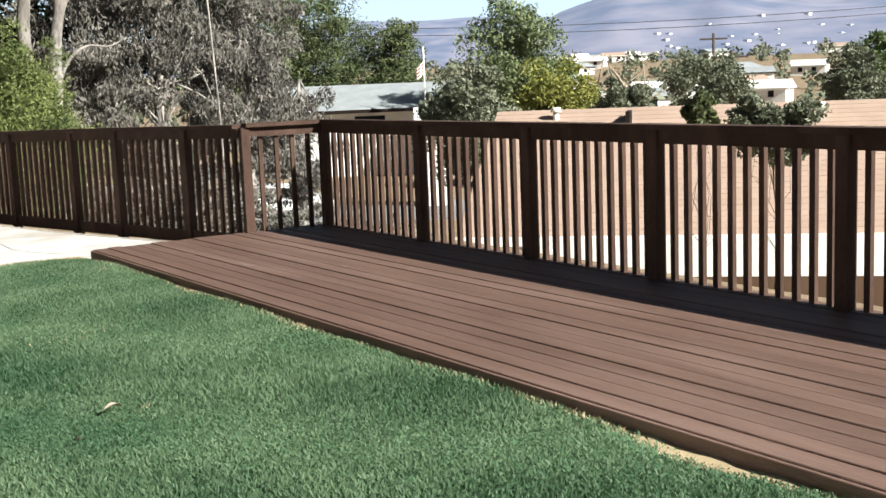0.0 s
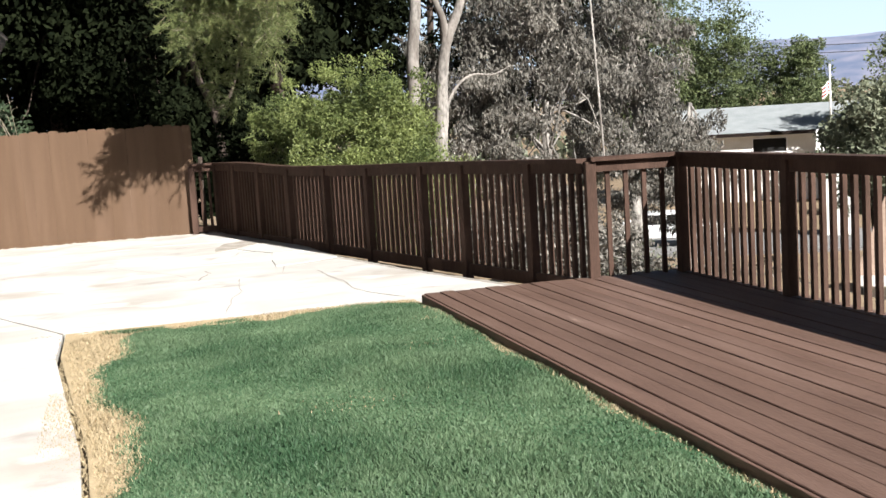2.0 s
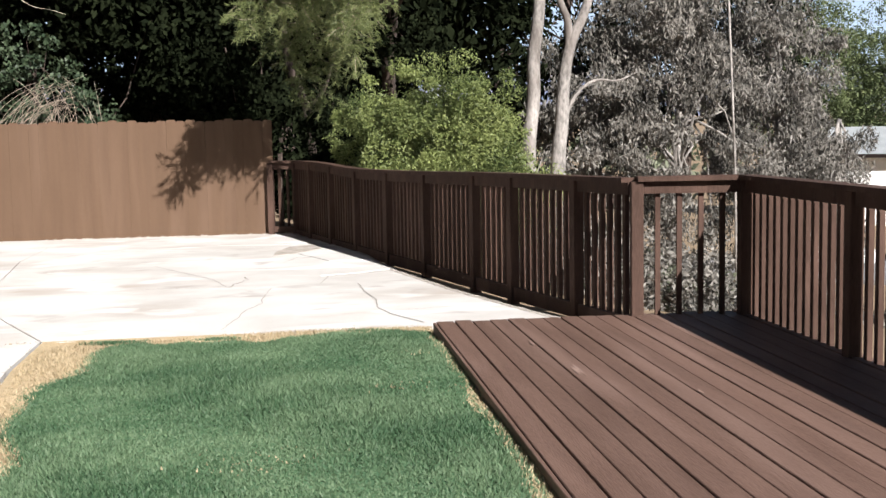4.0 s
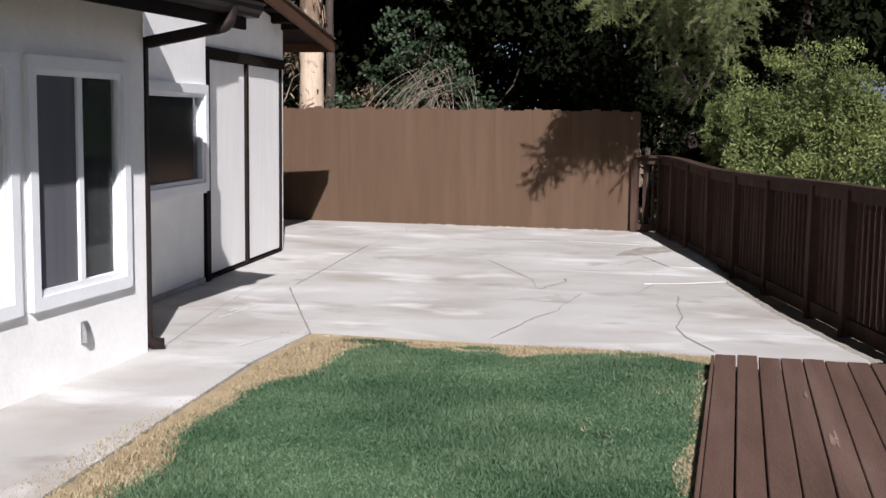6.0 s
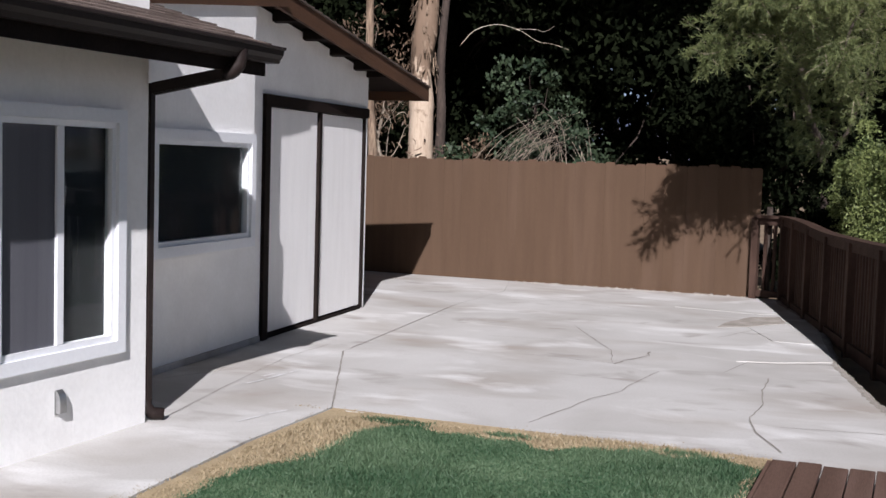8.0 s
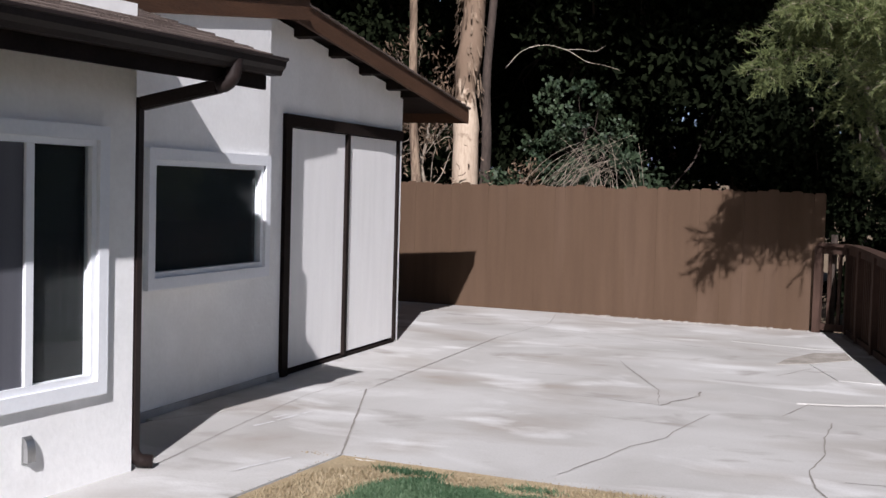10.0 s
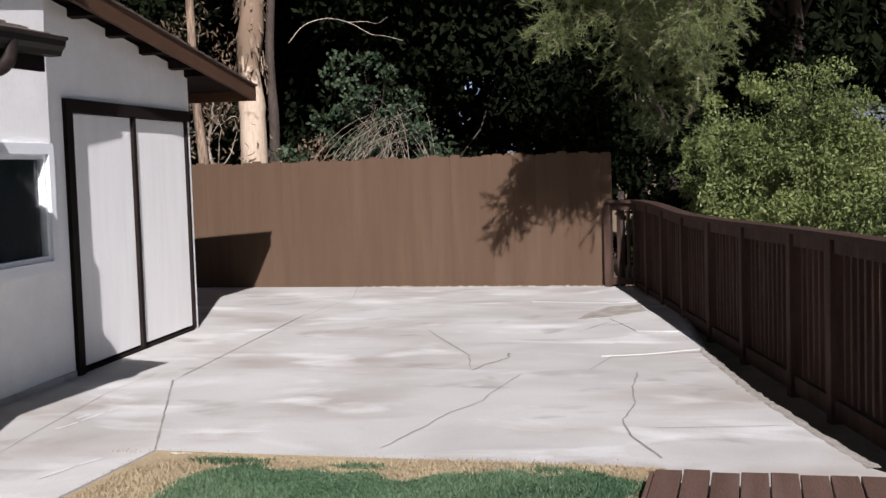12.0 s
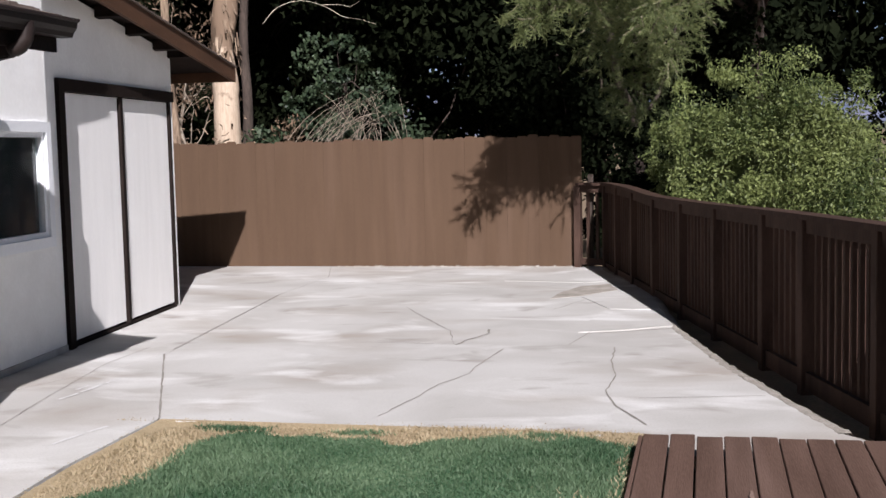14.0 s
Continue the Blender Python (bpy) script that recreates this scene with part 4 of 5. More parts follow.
DOOR = (0.04, 2.6, 0.02, 2.125)
bm = bmesh.new()
prism(bm, [(-3.3, -0.1), (DOOR[0], -0.1), (DOOR[0], roof_z(DOOR[0]) - 0.09), (RIDGE_A, RIDGE_Z - 0.09), (-3.3, roof_z(-3.3) - 0.09)], 0.0, 0.15)
prism(bm, [(DOOR[0], DOOR[3]), (DOOR[1], DOOR[3]), (DOOR[1], roof_z(DOOR[1]) - 0.09), (DOOR[0], roof_z(DOOR[0]) - 0.09)], 0.0, 0.15)
prism(bm, [(DOOR[1], -0.1), (2.7, -0.1), (2.7, roof_z(2.7) - 0.09), (DOOR[1], roof_z(DOOR[1]) - 0.09)], 0.0, 0.15)
tagged(part("wall_wing", bm, STUCCO), "white stucco gable wall of the store wing", "wall", kind="structure")
bm = bmesh.new()
box(bm, (2.55, 0.152, -0.1), (2.7, 5.0, 2.5), WING)
tagged(part("wall_wing_end", bm, STUCCO), "white stucco side wall of the store wing", "wall", kind="structure")

BAY_D = 0.36
bay = empty("bay", "white stucco projecting bay round the window", "bay", kind="structure")
bm = bmesh.new()
SWAP = WING @ Matrix(((0, 1, 0, 0), (-1, 0, 0, 0), (0, 0, 1, 0), (0, 0, 0, 1)))
BWIN = (-2.56, -1.09, 1.015, 1.765)
holed(bm, BAY_D - 0.1, BAY_D, -3.1, -0.99, 0.92, 2.97, [BWIN], SWAP)
part("front", bm, STUCCO, bay)
bm = bmesh.new()
box(bm, (-1.09, -BAY_D + 0.102, 0.92), (-0.992, -0.002, 2.97), WING)
box(bm, (-3.1, -BAY_D + 0.102, 0.92), (-1.092, -0.002, 1.0), WING)
part("side", bm, STUCCO, bay)
slider("window_4", "white vinyl fixed window, pane backed by a near-black sheet", *BWIN, SWAP @ pose(BAY_D, 0, 0), False)

# roof of the wing
wing = empty("roof_wing", "low gable roof with brown wooden rake boards", "roof", kind="structure")
bm = bmesh.new()
for a0, a1 in ((RIDGE_A, TIP_A), (-3.6, RIDGE_A)):
    prism(bm, [(a0, roof_z(a0) - 0.05), (a1, roof_z(a1) - 0.05), (a1, roof_z(a1)), (a0, roof_z(a0))], (RAKE_B if a0 == RIDGE_A else RAKE_L) + 0.03, 5.0)
part("roof_deck", bm, TRIM, wing)
bm = bmesh.new()
for a0, a1 in ((RIDGE_A, TIP_A + 0.02), (-3.6, RIDGE_A)):
    prism(bm, [(a0, roof_z(a0) - 0.16), (a1, roof_z(a1) - 0.16), (a1, roof_z(a1) + 0.012), (a0, roof_z(a0) + 0.012)], (RAKE_B if a0 == RIDGE_A else RAKE_L) - 0.01, (RAKE_B if a0 == RIDGE_A else RAKE_L) + 0.028)
part("rake_board", bm, FASCIA, wing)
bm = bmesh.new()
prism(bm, [(TIP_A, roof_z(TIP_A) - 0.16), (TIP_A + 0.035, roof_z(TIP_A) - 0.16), (TIP_A + 0.035, roof_z(TIP_A) + 0.01), (TIP_A, roof_z(TIP_A) + 0.01)], RAKE_B + 0.03, 5.0)
part("fascia", bm, FASCIA, wing)
for a in (0.15, 0.85, 1.55, 2.25, 2.66):
    bm = bmesh.new()
    z = roof_z(a) - 0.05
    prism(bm, [(a - 0.045, z - 0.1), (a + 0.045, z - 0.1 - FALL * 0.09), (a + 0.045, z), (a - 0.045, z)], RAKE_B + 0.03, -0.002)
    part("lookout", bm, TRIM, wing)
bm = bmesh.new()
for a0, a1 in ((RIDGE_A, TIP_A + 0.03), (-3.6, RIDGE_A)):
    n = 24
    for j in range(n):
        s0, s1 = a0 + (a1 - a0) * j / n, a0 + (a1 - a0) * (j + 1) / n
        prism(bm, [(s0, roof_z(s0) + 0.004), (s1, roof_z(s1) + 0.004), (s1, roof_z(s1) + 0.026), (s0, roof_z(s0) + 0.014)] if a0 == RIDGE_A else [(s0, roof_z(s0) + 0.004), (s1, roof_z(s1) + 0.004), (s1, roof_z(s1) + 0.014), (s0, roof_z(s0) + 0.026)], (RAKE_B if a0 == RIDGE_A else RAKE_L) - 0.03, 5.0)
sh = part("shingles", bm, SHINGLE, wing)
sh["kind"] = "stuff"

# store doors
doors = empty("store_door", "pair of off-white plywood doors in a dark brown frame", "door", kind="structure")
for k, (a0, a1) in enumerate(((DOOR[0] + 0.01, 1.262), (1.31, DOOR[1] - 0.03))):
    bm = bmesh.new()
    box(bm, (a0, 0.012, 0.05), (a1, 0.05, DOOR[3] - 0.01), WING)
    bevelled(bm, 0.003)
    part("leaf", bm, DOORPAINT, doors)
bm = bmesh.new()
box(bm, (1.255, -0.02, 0.03), (1.315, 0.02, DOOR[3] - 0.01), WING)
part("astragal", bm, TRIM, doors, "dark brown batten between the doors")
bm = bmesh.new()
box(bm, (-0.06, -0.035, 0.0), (DOOR[0] + 0.012, 0.03, DOOR[3] + 0.1), WING)
part("jamb", bm, TRIM, doors)
bm = bmesh.new()
box(bm, (DOOR[1] - 0.02, -0.012, 0.02), (DOOR[1] + 0.022, 0.03, DOOR[3] + 0.0), WING)
part("jamb", bm, TRIM, doors)
bm = bmesh.new()
box(bm, (-0.062, -0.04, DOOR[3] - 0.005), (DOOR[1] + 0.05, 0.028, DOOR[3] + 0.1), WING)
part("header", bm, TRIM, doors)
bm = bmesh.new()
box(bm, (DOOR[0], -0.004, -0.02), (DOOR[1], 0.1, 0.028), WING)
part("threshold", bm, TRIM, doors)
bm = bmesh.new()
box(bm, (-3.3, -0.02, -0.05), (-0.08, -0.002, 0.05), WING)
tagged(part("baseboard", bm, CONCRETE), "grey concrete footing along the wall", "footing", kind="structure")

# ---- trees and shrubs round the yard ----


def spread_clumps(rng, centre, radius, count, size, each):
    """Smaller clumps spread through a crown's volume."""
    out = []
    for _ in range(count):
        d = rng.normal(size=3)
        d *= rng.uniform(0.35, 1.0) / np.linalg.norm(d)
        c = np.array(centre) + d * np.array(radius)
        s = size * rng.uniform(0.6, 1.3)
        out.append((tuple(c), (s, s, s * 0.8), each))
    return out


def vertical(x, y, z0, z1, r0, r1, lean=(0, 0), seed=0, steps=9):
    rng = np.random.default_rng(seed)
    pts = [(x + lean[0] * k / steps + rng.normal() * 0.05 * (0 < k), y + lean[1] * k / steps + rng.normal() * 0.05 * (0 < k), z0 + (z1 - z0) * k / steps) for k in range(steps + 1)]
    return pts, [r0 + (r1 - r0) * k / steps for k in range(steps + 1)]


def smooth_limb(pts, r0, r1):
    c = curved(pts)
    return c, taper(r0, r1, len(c))


g = np.random.default_rng(21)
# green shrub beyond the patio railing
bush = [((4.45, 18.5, 0.2), (1.25, 1.3, 1.5), 5000)] + spread_clumps(g, (4.5, 18.4, 0.7), (1.45, 1.2, 1.3), 56, 0.36, 950) + spread_clumps(g, (4.15, 18.5, 1.45), (0.95, 1.1, 0.85), 34, 0.3, 950) + spread_clumps(g, (4.25, 18.4, 2.1), (1.2, 1.0, 0.42), 22, 0.15, 260) + spread_clumps(g, (3.75, 20.2, 1.0), (0.75, 0.8, 1.3), 26, 0.36, 700) + spread_clumps(g, (3.55, 19.0, 0.95), (0.5, 0.6, 1.05), 18, 0.3, 800) + spread_clumps(g, (3.4, 20.0, 1.3), (0.6, 0.5, 0.8), 20, 0.26, 700) + spread_clumps(g, (4.95, 18.6, 0.5), (0.5, 0.8, 1.15), 26, 0.3, 800) + spread_clumps(g, (4.95, 18.6, 1.45), (0.4, 0.5, 0.45), 16, 0.24, 700)
tree("shrub", "dense bright green leafy shrub beyond the railing", 31, [vertical(4.45, 18.4, -2.2, 1.2, 0.09, 0.03, seed=1)], bush, LEAF_BUSH, BARK_DARK, 0.045, 0.4, 0.2, "shrub", 6)

# needle-leaved tree whose boughs hang over the fence corner
pine = spread_clumps(g, (2.6, 17.5, 3.75), (0.8, 0.6, 0.72), 40, 0.22, 1100) + spread_clumps(g, (2.9, 18.9, 4.9), (1.3, 1.0, 1.2), 24, 0.5, 900)
# The clump at (3.3, 19.3, 3.9) is added out of view to shade the trunk.
pine += [((1.72, 17.3, 2.9), (0.24, 0.25, 0.13), 900), ((1.85, 17.4, 3.12), (0.36, 0.3, 0.2), 1400), ((2.3, 17.6, 3.12), (0.32, 0.3, 0.22), 1300), ((3.05, 17.5, 2.95), (0.3, 0.3, 0.2), 900), ((2.9, 20.0, 3.1), (0.55, 0.4, 0.5), 2200), ((2.75, 20.7, 2.65), (0.4, 0.35, 0.3), 800), ((3.1, 20.6, 2.9), (0.5, 0.4, 0.6), 1800), ((3.3, 20.3, 3.6), (0.7, 0.5, 0.6), 2200), ((2.5, 20.5, 3.6), (0.6, 0.4, 0.5), 1800), ((3.3, 19.3, 3.9), (0.7, 0.5, 0.5), 2400), ((3.0, 19.6, 3.5), (0.5, 0.4, 0.4), 1500), ((3.0, 18.2, 3.75), (0.55, 0.4, 0.4), 1900), ((3.25, 18.7, 3.35), (0.45, 0.4, 0.4), 1500), ((2.9, 18.2, 3.05), (0.35, 0.3, 0.35), 1300), ((3.1, 18.7, 2.75), (0.3, 0.3, 0.35), 1000), ((2.3, 20.6, 3.2), (0.4, 0.3, 0.4), 1300)]


def needle_sprays(rng, clumps, share=24, needles=38):
    """Drooping twigs through the clumps, each set with fine needles. Returns needles, faces and the twigs' ends."""
    verts, twigs = [], []
    for c, r, n in clumps:
        m = max(4, n // share)
        d = rng.normal(size=(m, 3))
        d /= np.linalg.norm(d, axis=1, keepdims=True)
        p = np.array(c) + d * np.array(r) * rng.uniform(0.1, 1.0, (m, 1))
        t = d * np.array((1, 1, 0.5)) + rng.normal(size=(m, 3)) * 0.7 + np.array((-0.15, -0.1, -0.15))
        t /= np.linalg.norm(t, axis=1, keepdims=True)
        length = rng.uniform(0.1, 0.26, (m, 1))
        twigs += [(a, a + b * e) for a, b, e in zip(p, t, length)]
        u = rng.random((m, needles, 1)) ** 0.8
        base = p[:, None] + t[:, None] * length[:, None] * u
        base[..., 2] -= 0.06 * (u[..., 0] ** 2)
        w = t[:, None] * 0.9 + rng.normal(size=(m, needles, 3)) * 0.55
        w /= np.linalg.norm(w, axis=2, keepdims=True)
        tip = base + w * rng.uniform(0.04, 0.085, (m, needles, 1))
        side = np.cross(w, rng.normal(size=(m, needles, 3)))
        side /= np.linalg.norm(side, axis=2, keepdims=True)
        k = side * 0.0035
        verts.append(np.stack([base - k, base + k, tip + k * 0.4, tip - k * 0.4], axis=2).reshape(-1, 3))
    v = np.concatenate(verts)
    return v, np.arange(len(v)).reshape(-1, 4), twigs


pine += [((2.4, 20.6, 2.35), (0.3, 0.3, 0.3), 1100), ((2.68, 20.7, 2.05), (0.28, 0.25, 0.28), 1000), ((2.15, 20.5, 2.75), (0.32, 0.3, 0.28), 1200), ((2.9, 20.8, 2.5), (0.3, 0.25, 0.35), 1100), ((2.5, 20.4, 3.0), (0.35, 0.3, 0.3), 1200)]
pine_base = np.array((2.75, 22.5, -0.6))
pine_tree = empty("pine_tree", "needle-leaved tree with sunlit drooping boughs over the fence", "tree", at=tuple(pine_base))
gp = np.random.default_rng(32)
nv, nf, twigs = needle_sprays(gp, pine)
raw_mesh("needles", nv - pine_base, nf, LEAF_PINE, pine_tree)["kind"] = "stuff"
bm = bmesh.new()
tube(bm, *smooth_limb([(0, 0, 0), (-0.05, 0, 0.9), (-0.15, 0, 1.7), (-0.25, 0, 2.55), (-0.5, 0, 3.2), (-0.6, -0.3, 4.2), (-0.5, -0.8, 5.8), (-0.3, -1.2, 7.5)], 0.085, 0.045), 10)
part("trunk", bm, BARK_DARK, pine_tree)
for pts, r in (([(-0.25, 0, 2.5), (0.05, 0.05, 2.8), (0.25, 0.1, 3.4), (0.5, 0.1, 4.6)], 0.04), ([(-0.72, -0.3, 4.1), (-0.6, -2.0, 4.6), (-0.45, -3.6, 4.3), (-0.7, -4.6, 3.9), (-1.0, -5.1, 3.5)], 0.05), ([(-0.6, -0.5, 4.9), (-0.2, -2.4, 5.2), (0.0, -4.0, 4.8), (-0.3, -4.9, 4.4)], 0.05), ([(-0.7, -0.4, 4.4), (0.1, -1.6, 4.7), (0.4, -2.8, 4.4), (0.3, -4.0, 3.9), (0.2, -4.2, 3.4)], 0.04)):
    bm = bmesh.new()
    tube(bm, *smooth_limb(pts, r, 0.008), 7)
    part("bough", bm, BARK_DARK, pine_tree)
bm = bmesh.new()
for a, b in twigs[::3]:
    tube(bm, [tuple(a - pine_base), tuple(b - pine_base)], [0.004, 0.0015], 3, False)
part("twig_growth", bm, TWIG, pine_tree)["kind"] = "stuff"

# eucalyptus with a pale peeled foot, right behind the board fence
euc = empty("eucalyptus_tree", "eucalyptus with peeling bark and a pale bare foot", "tree", at=(-3.35, 21.35, -0.3))
rng = np.random.default_rng(77)
bm = bmesh.new()
spine = curved([(-0.06, 0, 0), (-0.05, 0, 1.2), (-0.04, 0, 2.05), (-0.04, 0, 2.6), (-0.06, 0, 3.5), (0.02, 0.0, 4.3), (0.06, 0.05, 6.0), (0.1, 0.1, 9.0)], 7)
rings = tube(bm, spine, [0.235 - 0.06 * min(1, p[2] / 3.4) + 0.02 * math.sin(p[2] * 5.1) * (p[2] > 2.8) for p in spine], 18)
for ring in rings:
    for v in ring:
        k = 1 + 0.1 * noise.noise((v.co.x * 6, v.co.y * 6, v.co.z * 1.6)) + (0.14 * noise.noise((v.co.x * 13, v.co.y * 13, v.co.z * 4)) if v.co.z > 3.2 else 0)
        c = sum((q.co for q in ring), Vector()) / len(ring)
        v.co = c + (v.co - c) * k
part("trunk", bm, BARK_EUC, euc, "cream bare wood below, brown bark peeling above")
bm = bmesh.new()
for _ in range(260):
    z = rng.uniform(3.2, 6.0)
    a = rng.uniform(0, 2 * math.pi)
    rad = 0.185
    o, t = Vector((math.cos(a), math.sin(a), 0)), Vector((-math.sin(a), math.cos(a), 0))
    w, h, k = rng.uniform(0.006, 0.03), rng.uniform(0.06, 0.3), rng.uniform(-0.06, 0.06)
    last = None
    for q in range(4):
        u = q / 3
        c = Vector((-0.02, 0, z - h * u)) + o * (rad + 0.09 * u * u * rng.uniform(0.2, 1.0)) + t * (k * u)
        pair = [bm.verts.new(c - t * w * (1 - 0.5 * u)), bm.verts.new(c + t * w * (1 - 0.5 * u) + o * 0.008)]
        if last:
            bm.faces.new((last[0], last[1], pair[1], pair[0])).smooth = True
        last = pair
part("bark_strip", bm, BARK_PEEL, euc, "brown bark peeling off in strips")["kind"] = "stuff"
bm = bmesh.new()
tube(bm, *smooth_limb([(0.22, 0.16, 0), (0.2, 0.16, 1.6), (0.23, 0.16, 2.6), (0.2, 0.16, 3.6), (0.28, 0.2, 5.0), (0.5, 0.3, 9.0)], 0.09, 0.05), 10)
part("side_trunk", bm, BARK_DARK, euc)
bm = bmesh.new()
tube(bm, *smooth_limb([(-0.98, 0.3, 0), (-1.0, 0.3, 1.2), (-1.0, 0.3, 2.0), (-1.04, 0.3, 2.5), (-1.1, 0.32, 3.2), (-1.15, 0.35, 5.0)], 0.09, 0.06), 10)
part("side_trunk", bm, BARK_PEEL, euc)
v, f = leaves(g, crown_points(g, spread_clumps(g, (-0.3, -0.2, 8.6), (2.8, 2.6, 2.0), 40, 0.8, 330)), 0.2, 0.25, 0.8)
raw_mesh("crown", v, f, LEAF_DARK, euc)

# wood behind the fence; its shade is put into the near-black leaf colour
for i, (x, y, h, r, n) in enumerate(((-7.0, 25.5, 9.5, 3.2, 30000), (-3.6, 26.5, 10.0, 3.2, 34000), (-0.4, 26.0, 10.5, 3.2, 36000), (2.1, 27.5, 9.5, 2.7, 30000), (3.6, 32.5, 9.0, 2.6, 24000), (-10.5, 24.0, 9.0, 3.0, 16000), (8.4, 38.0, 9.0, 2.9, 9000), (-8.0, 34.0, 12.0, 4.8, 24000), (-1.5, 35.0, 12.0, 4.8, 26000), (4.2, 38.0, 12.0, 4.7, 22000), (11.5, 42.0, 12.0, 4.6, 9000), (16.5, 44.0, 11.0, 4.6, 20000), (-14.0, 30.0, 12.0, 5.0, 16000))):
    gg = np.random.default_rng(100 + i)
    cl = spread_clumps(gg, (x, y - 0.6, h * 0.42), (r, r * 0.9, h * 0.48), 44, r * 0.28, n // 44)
    tree("shade_tree", "dense broad-leaved tree, deep shade put into its near-black leaves", 200 + i, [vertical(x, y, -0.6, h * 0.7, 0.2, 0.07, (0.4, 0.2), i)], cl, LEAF_DARK, BARK_DARK, 0.14 if y < 29 else 0.34 if x < 6 else 0.2, 0.5, 0.3, "tree", 6)
# high crowns out of view, added over the fence to keep the wood in shade
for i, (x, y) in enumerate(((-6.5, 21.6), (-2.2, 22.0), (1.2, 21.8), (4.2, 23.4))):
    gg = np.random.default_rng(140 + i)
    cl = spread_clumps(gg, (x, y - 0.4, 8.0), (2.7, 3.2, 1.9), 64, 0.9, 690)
    tree("unseen_shade_crown", "unseen tall crown added over the fence to shade the wood", 240 + i, [vertical(x + 0.4, y + 7.5, -0.5, 7.4, 0.2, 0.09, (-0.3, -5.0), 40 + i)], cl, LEAF_DARK, BARK_DARK, 0.2, 0.5, 0.2, "tree", 10)

# undergrowth between fence corner and bright shrub, its shade put into leaf colour
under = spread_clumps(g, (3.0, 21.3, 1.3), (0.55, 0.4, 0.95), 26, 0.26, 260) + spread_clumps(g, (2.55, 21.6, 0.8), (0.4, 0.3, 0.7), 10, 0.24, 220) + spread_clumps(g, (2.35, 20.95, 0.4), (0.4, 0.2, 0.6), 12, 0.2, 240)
tree("undergrowth", "leafy undergrowth behind the fence corner, shade put into its leaves", 54, [vertical(2.9, 21.4, -0.4, 1.4, 0.03, 0.012, seed=15)], under, LEAF_DARK, BARK_DARK, 0.075, 0.5, 0.2, "shrub", 4)

# ivy-covered shrub with broad leaves, and the brushwood in it
ivy = spread_clumps(g, (-1.85, 22.1, 2.45), (0.9, 0.45, 1.05), 22, 0.26, 95) + spread_clumps(g, (-0.95, 21.9, 1.9), (0.5, 0.35, 0.35), 9, 0.22, 60) + spread_clumps(g, (-2.9, 21.6, 1.75), (0.4, 0.2, 0.2), 5, 0.16, 70)
tree("ivy_shrub", "broad-leaved green ivy shrub behind the fence", 51, [vertical(-1.8, 22.2, -0.4, 2.6, 0.06, 0.02, seed=9)], ivy, LEAF_IVY, BARK_DARK, 0.075, 0.7, 0.2, "shrub", 5)
dry = spread_clumps(g, (-4.6, 22.2, 3.0), (1.1, 0.4, 1.3), 26, 0.3, 60) + spread_clumps(g, (-3.0, 22.0, 1.75), (0.9, 0.3, 0.3), 12, 0.2, 50)
tree("dry_shrub", "tangle of dry brown leaves and bark strips", 52, [vertical(-4.5, 22.3, -0.4, 3.2, 0.05, 0.02, seed=12)], dry, LEAF_DRY, TWIG, 0.09, 0.3, 0.5, "shrub", 8)
bm = bmesh.new()
rng = np.random.default_rng(91)
for _ in range(420):
    c = Vector((rng.uniform(-4.6, -2.75), rng.uniform(20.75, 21.15), 1.05 + abs(rng.normal()) * 0.42))
    d = Vector((rng.normal(), rng.normal() * 0.5, rng.normal() * 0.8)).normalized()
    t = d.cross(Vector((rng.normal(), rng.normal(), rng.normal()))).normalized()
    o = d.cross(t)
    w, h = rng.uniform(0.004, 0.014), rng.uniform(0.04, 0.13)
    v = [bm.verts.new(c + d * (h * u) + t * (w * k) + o * (0.02 * math.sin(3 * u))) for u in (0, 0.5, 1) for k in (-1, 1)]
    bm.faces.new((v[0], v[1], v[3], v[2]))
    bm.faces.new((v[2], v[3], v[5], v[4]))
tagged(part("bark_litter", bm, BARK_PEEL), "heap of shed bark and dry leaves behind the fence", "debris", kind="stuff")
brush = empty("brushwood", "bundle of bare dry arching stems above the fence", "brushwood", at=(-1.5, 21.5, 0.4))
bm = bmesh.new()
rng = np.random.default_rng(61)
for _ in range(60):
    x0 = rng.uniform(-1.1, 0.7)
    top = Vector((0.2 + rng.normal() * 0.3, rng.uniform(0.0, 0.4), rng.uniform(1.55, 2.1)))
    root = Vector((x0 * 1.5, rng.uniform(0, 0.3), 0.2))
    mid = root.lerp(top, 0.35) + Vector((rng.normal() * 0.12, 0, 0.75 + 0.2 * rng.random()))
    r = rng.uniform(0.003, 0.008)
    pts = [tuple(root.lerp(mid, t).lerp(mid.lerp(top, t), t)) for t in np.linspace(0, 1, 10)]
    tube(bm, pts, taper(r, r * 0.35, 10), 4)
part("stem_tangle", bm, TWIG, brush)["kind"] = "stuff"
bare = empty("bare_branch", "pale bare branch reaching across the dark wood", "branch", at=(-3.0, 21.9, 3.5))
bm = bmesh.new()
arch = curved([(0, 0, 0), (0.25, 0, 0.24), (0.6, 0.05, 0.33), (0.95, 0.1, 0.24), (1.25, 0.1, 0.07), (1.5, 0.1, 0.02), (1.75, 0.1, -0.06)])
tube(bm, arch, taper(0.006, 0.002, len(arch)), 6)
arch = curved([(0.9, 0.1, 0.26), (1.2, 0.1, 0.25), (1.35, 0.13, 0.22), (1.5, 0.15, 0.3)])
tube(bm, arch, taper(0.004, 0.002, len(arch)), 5)
part("twig", bm, BARK_PALE, bare)

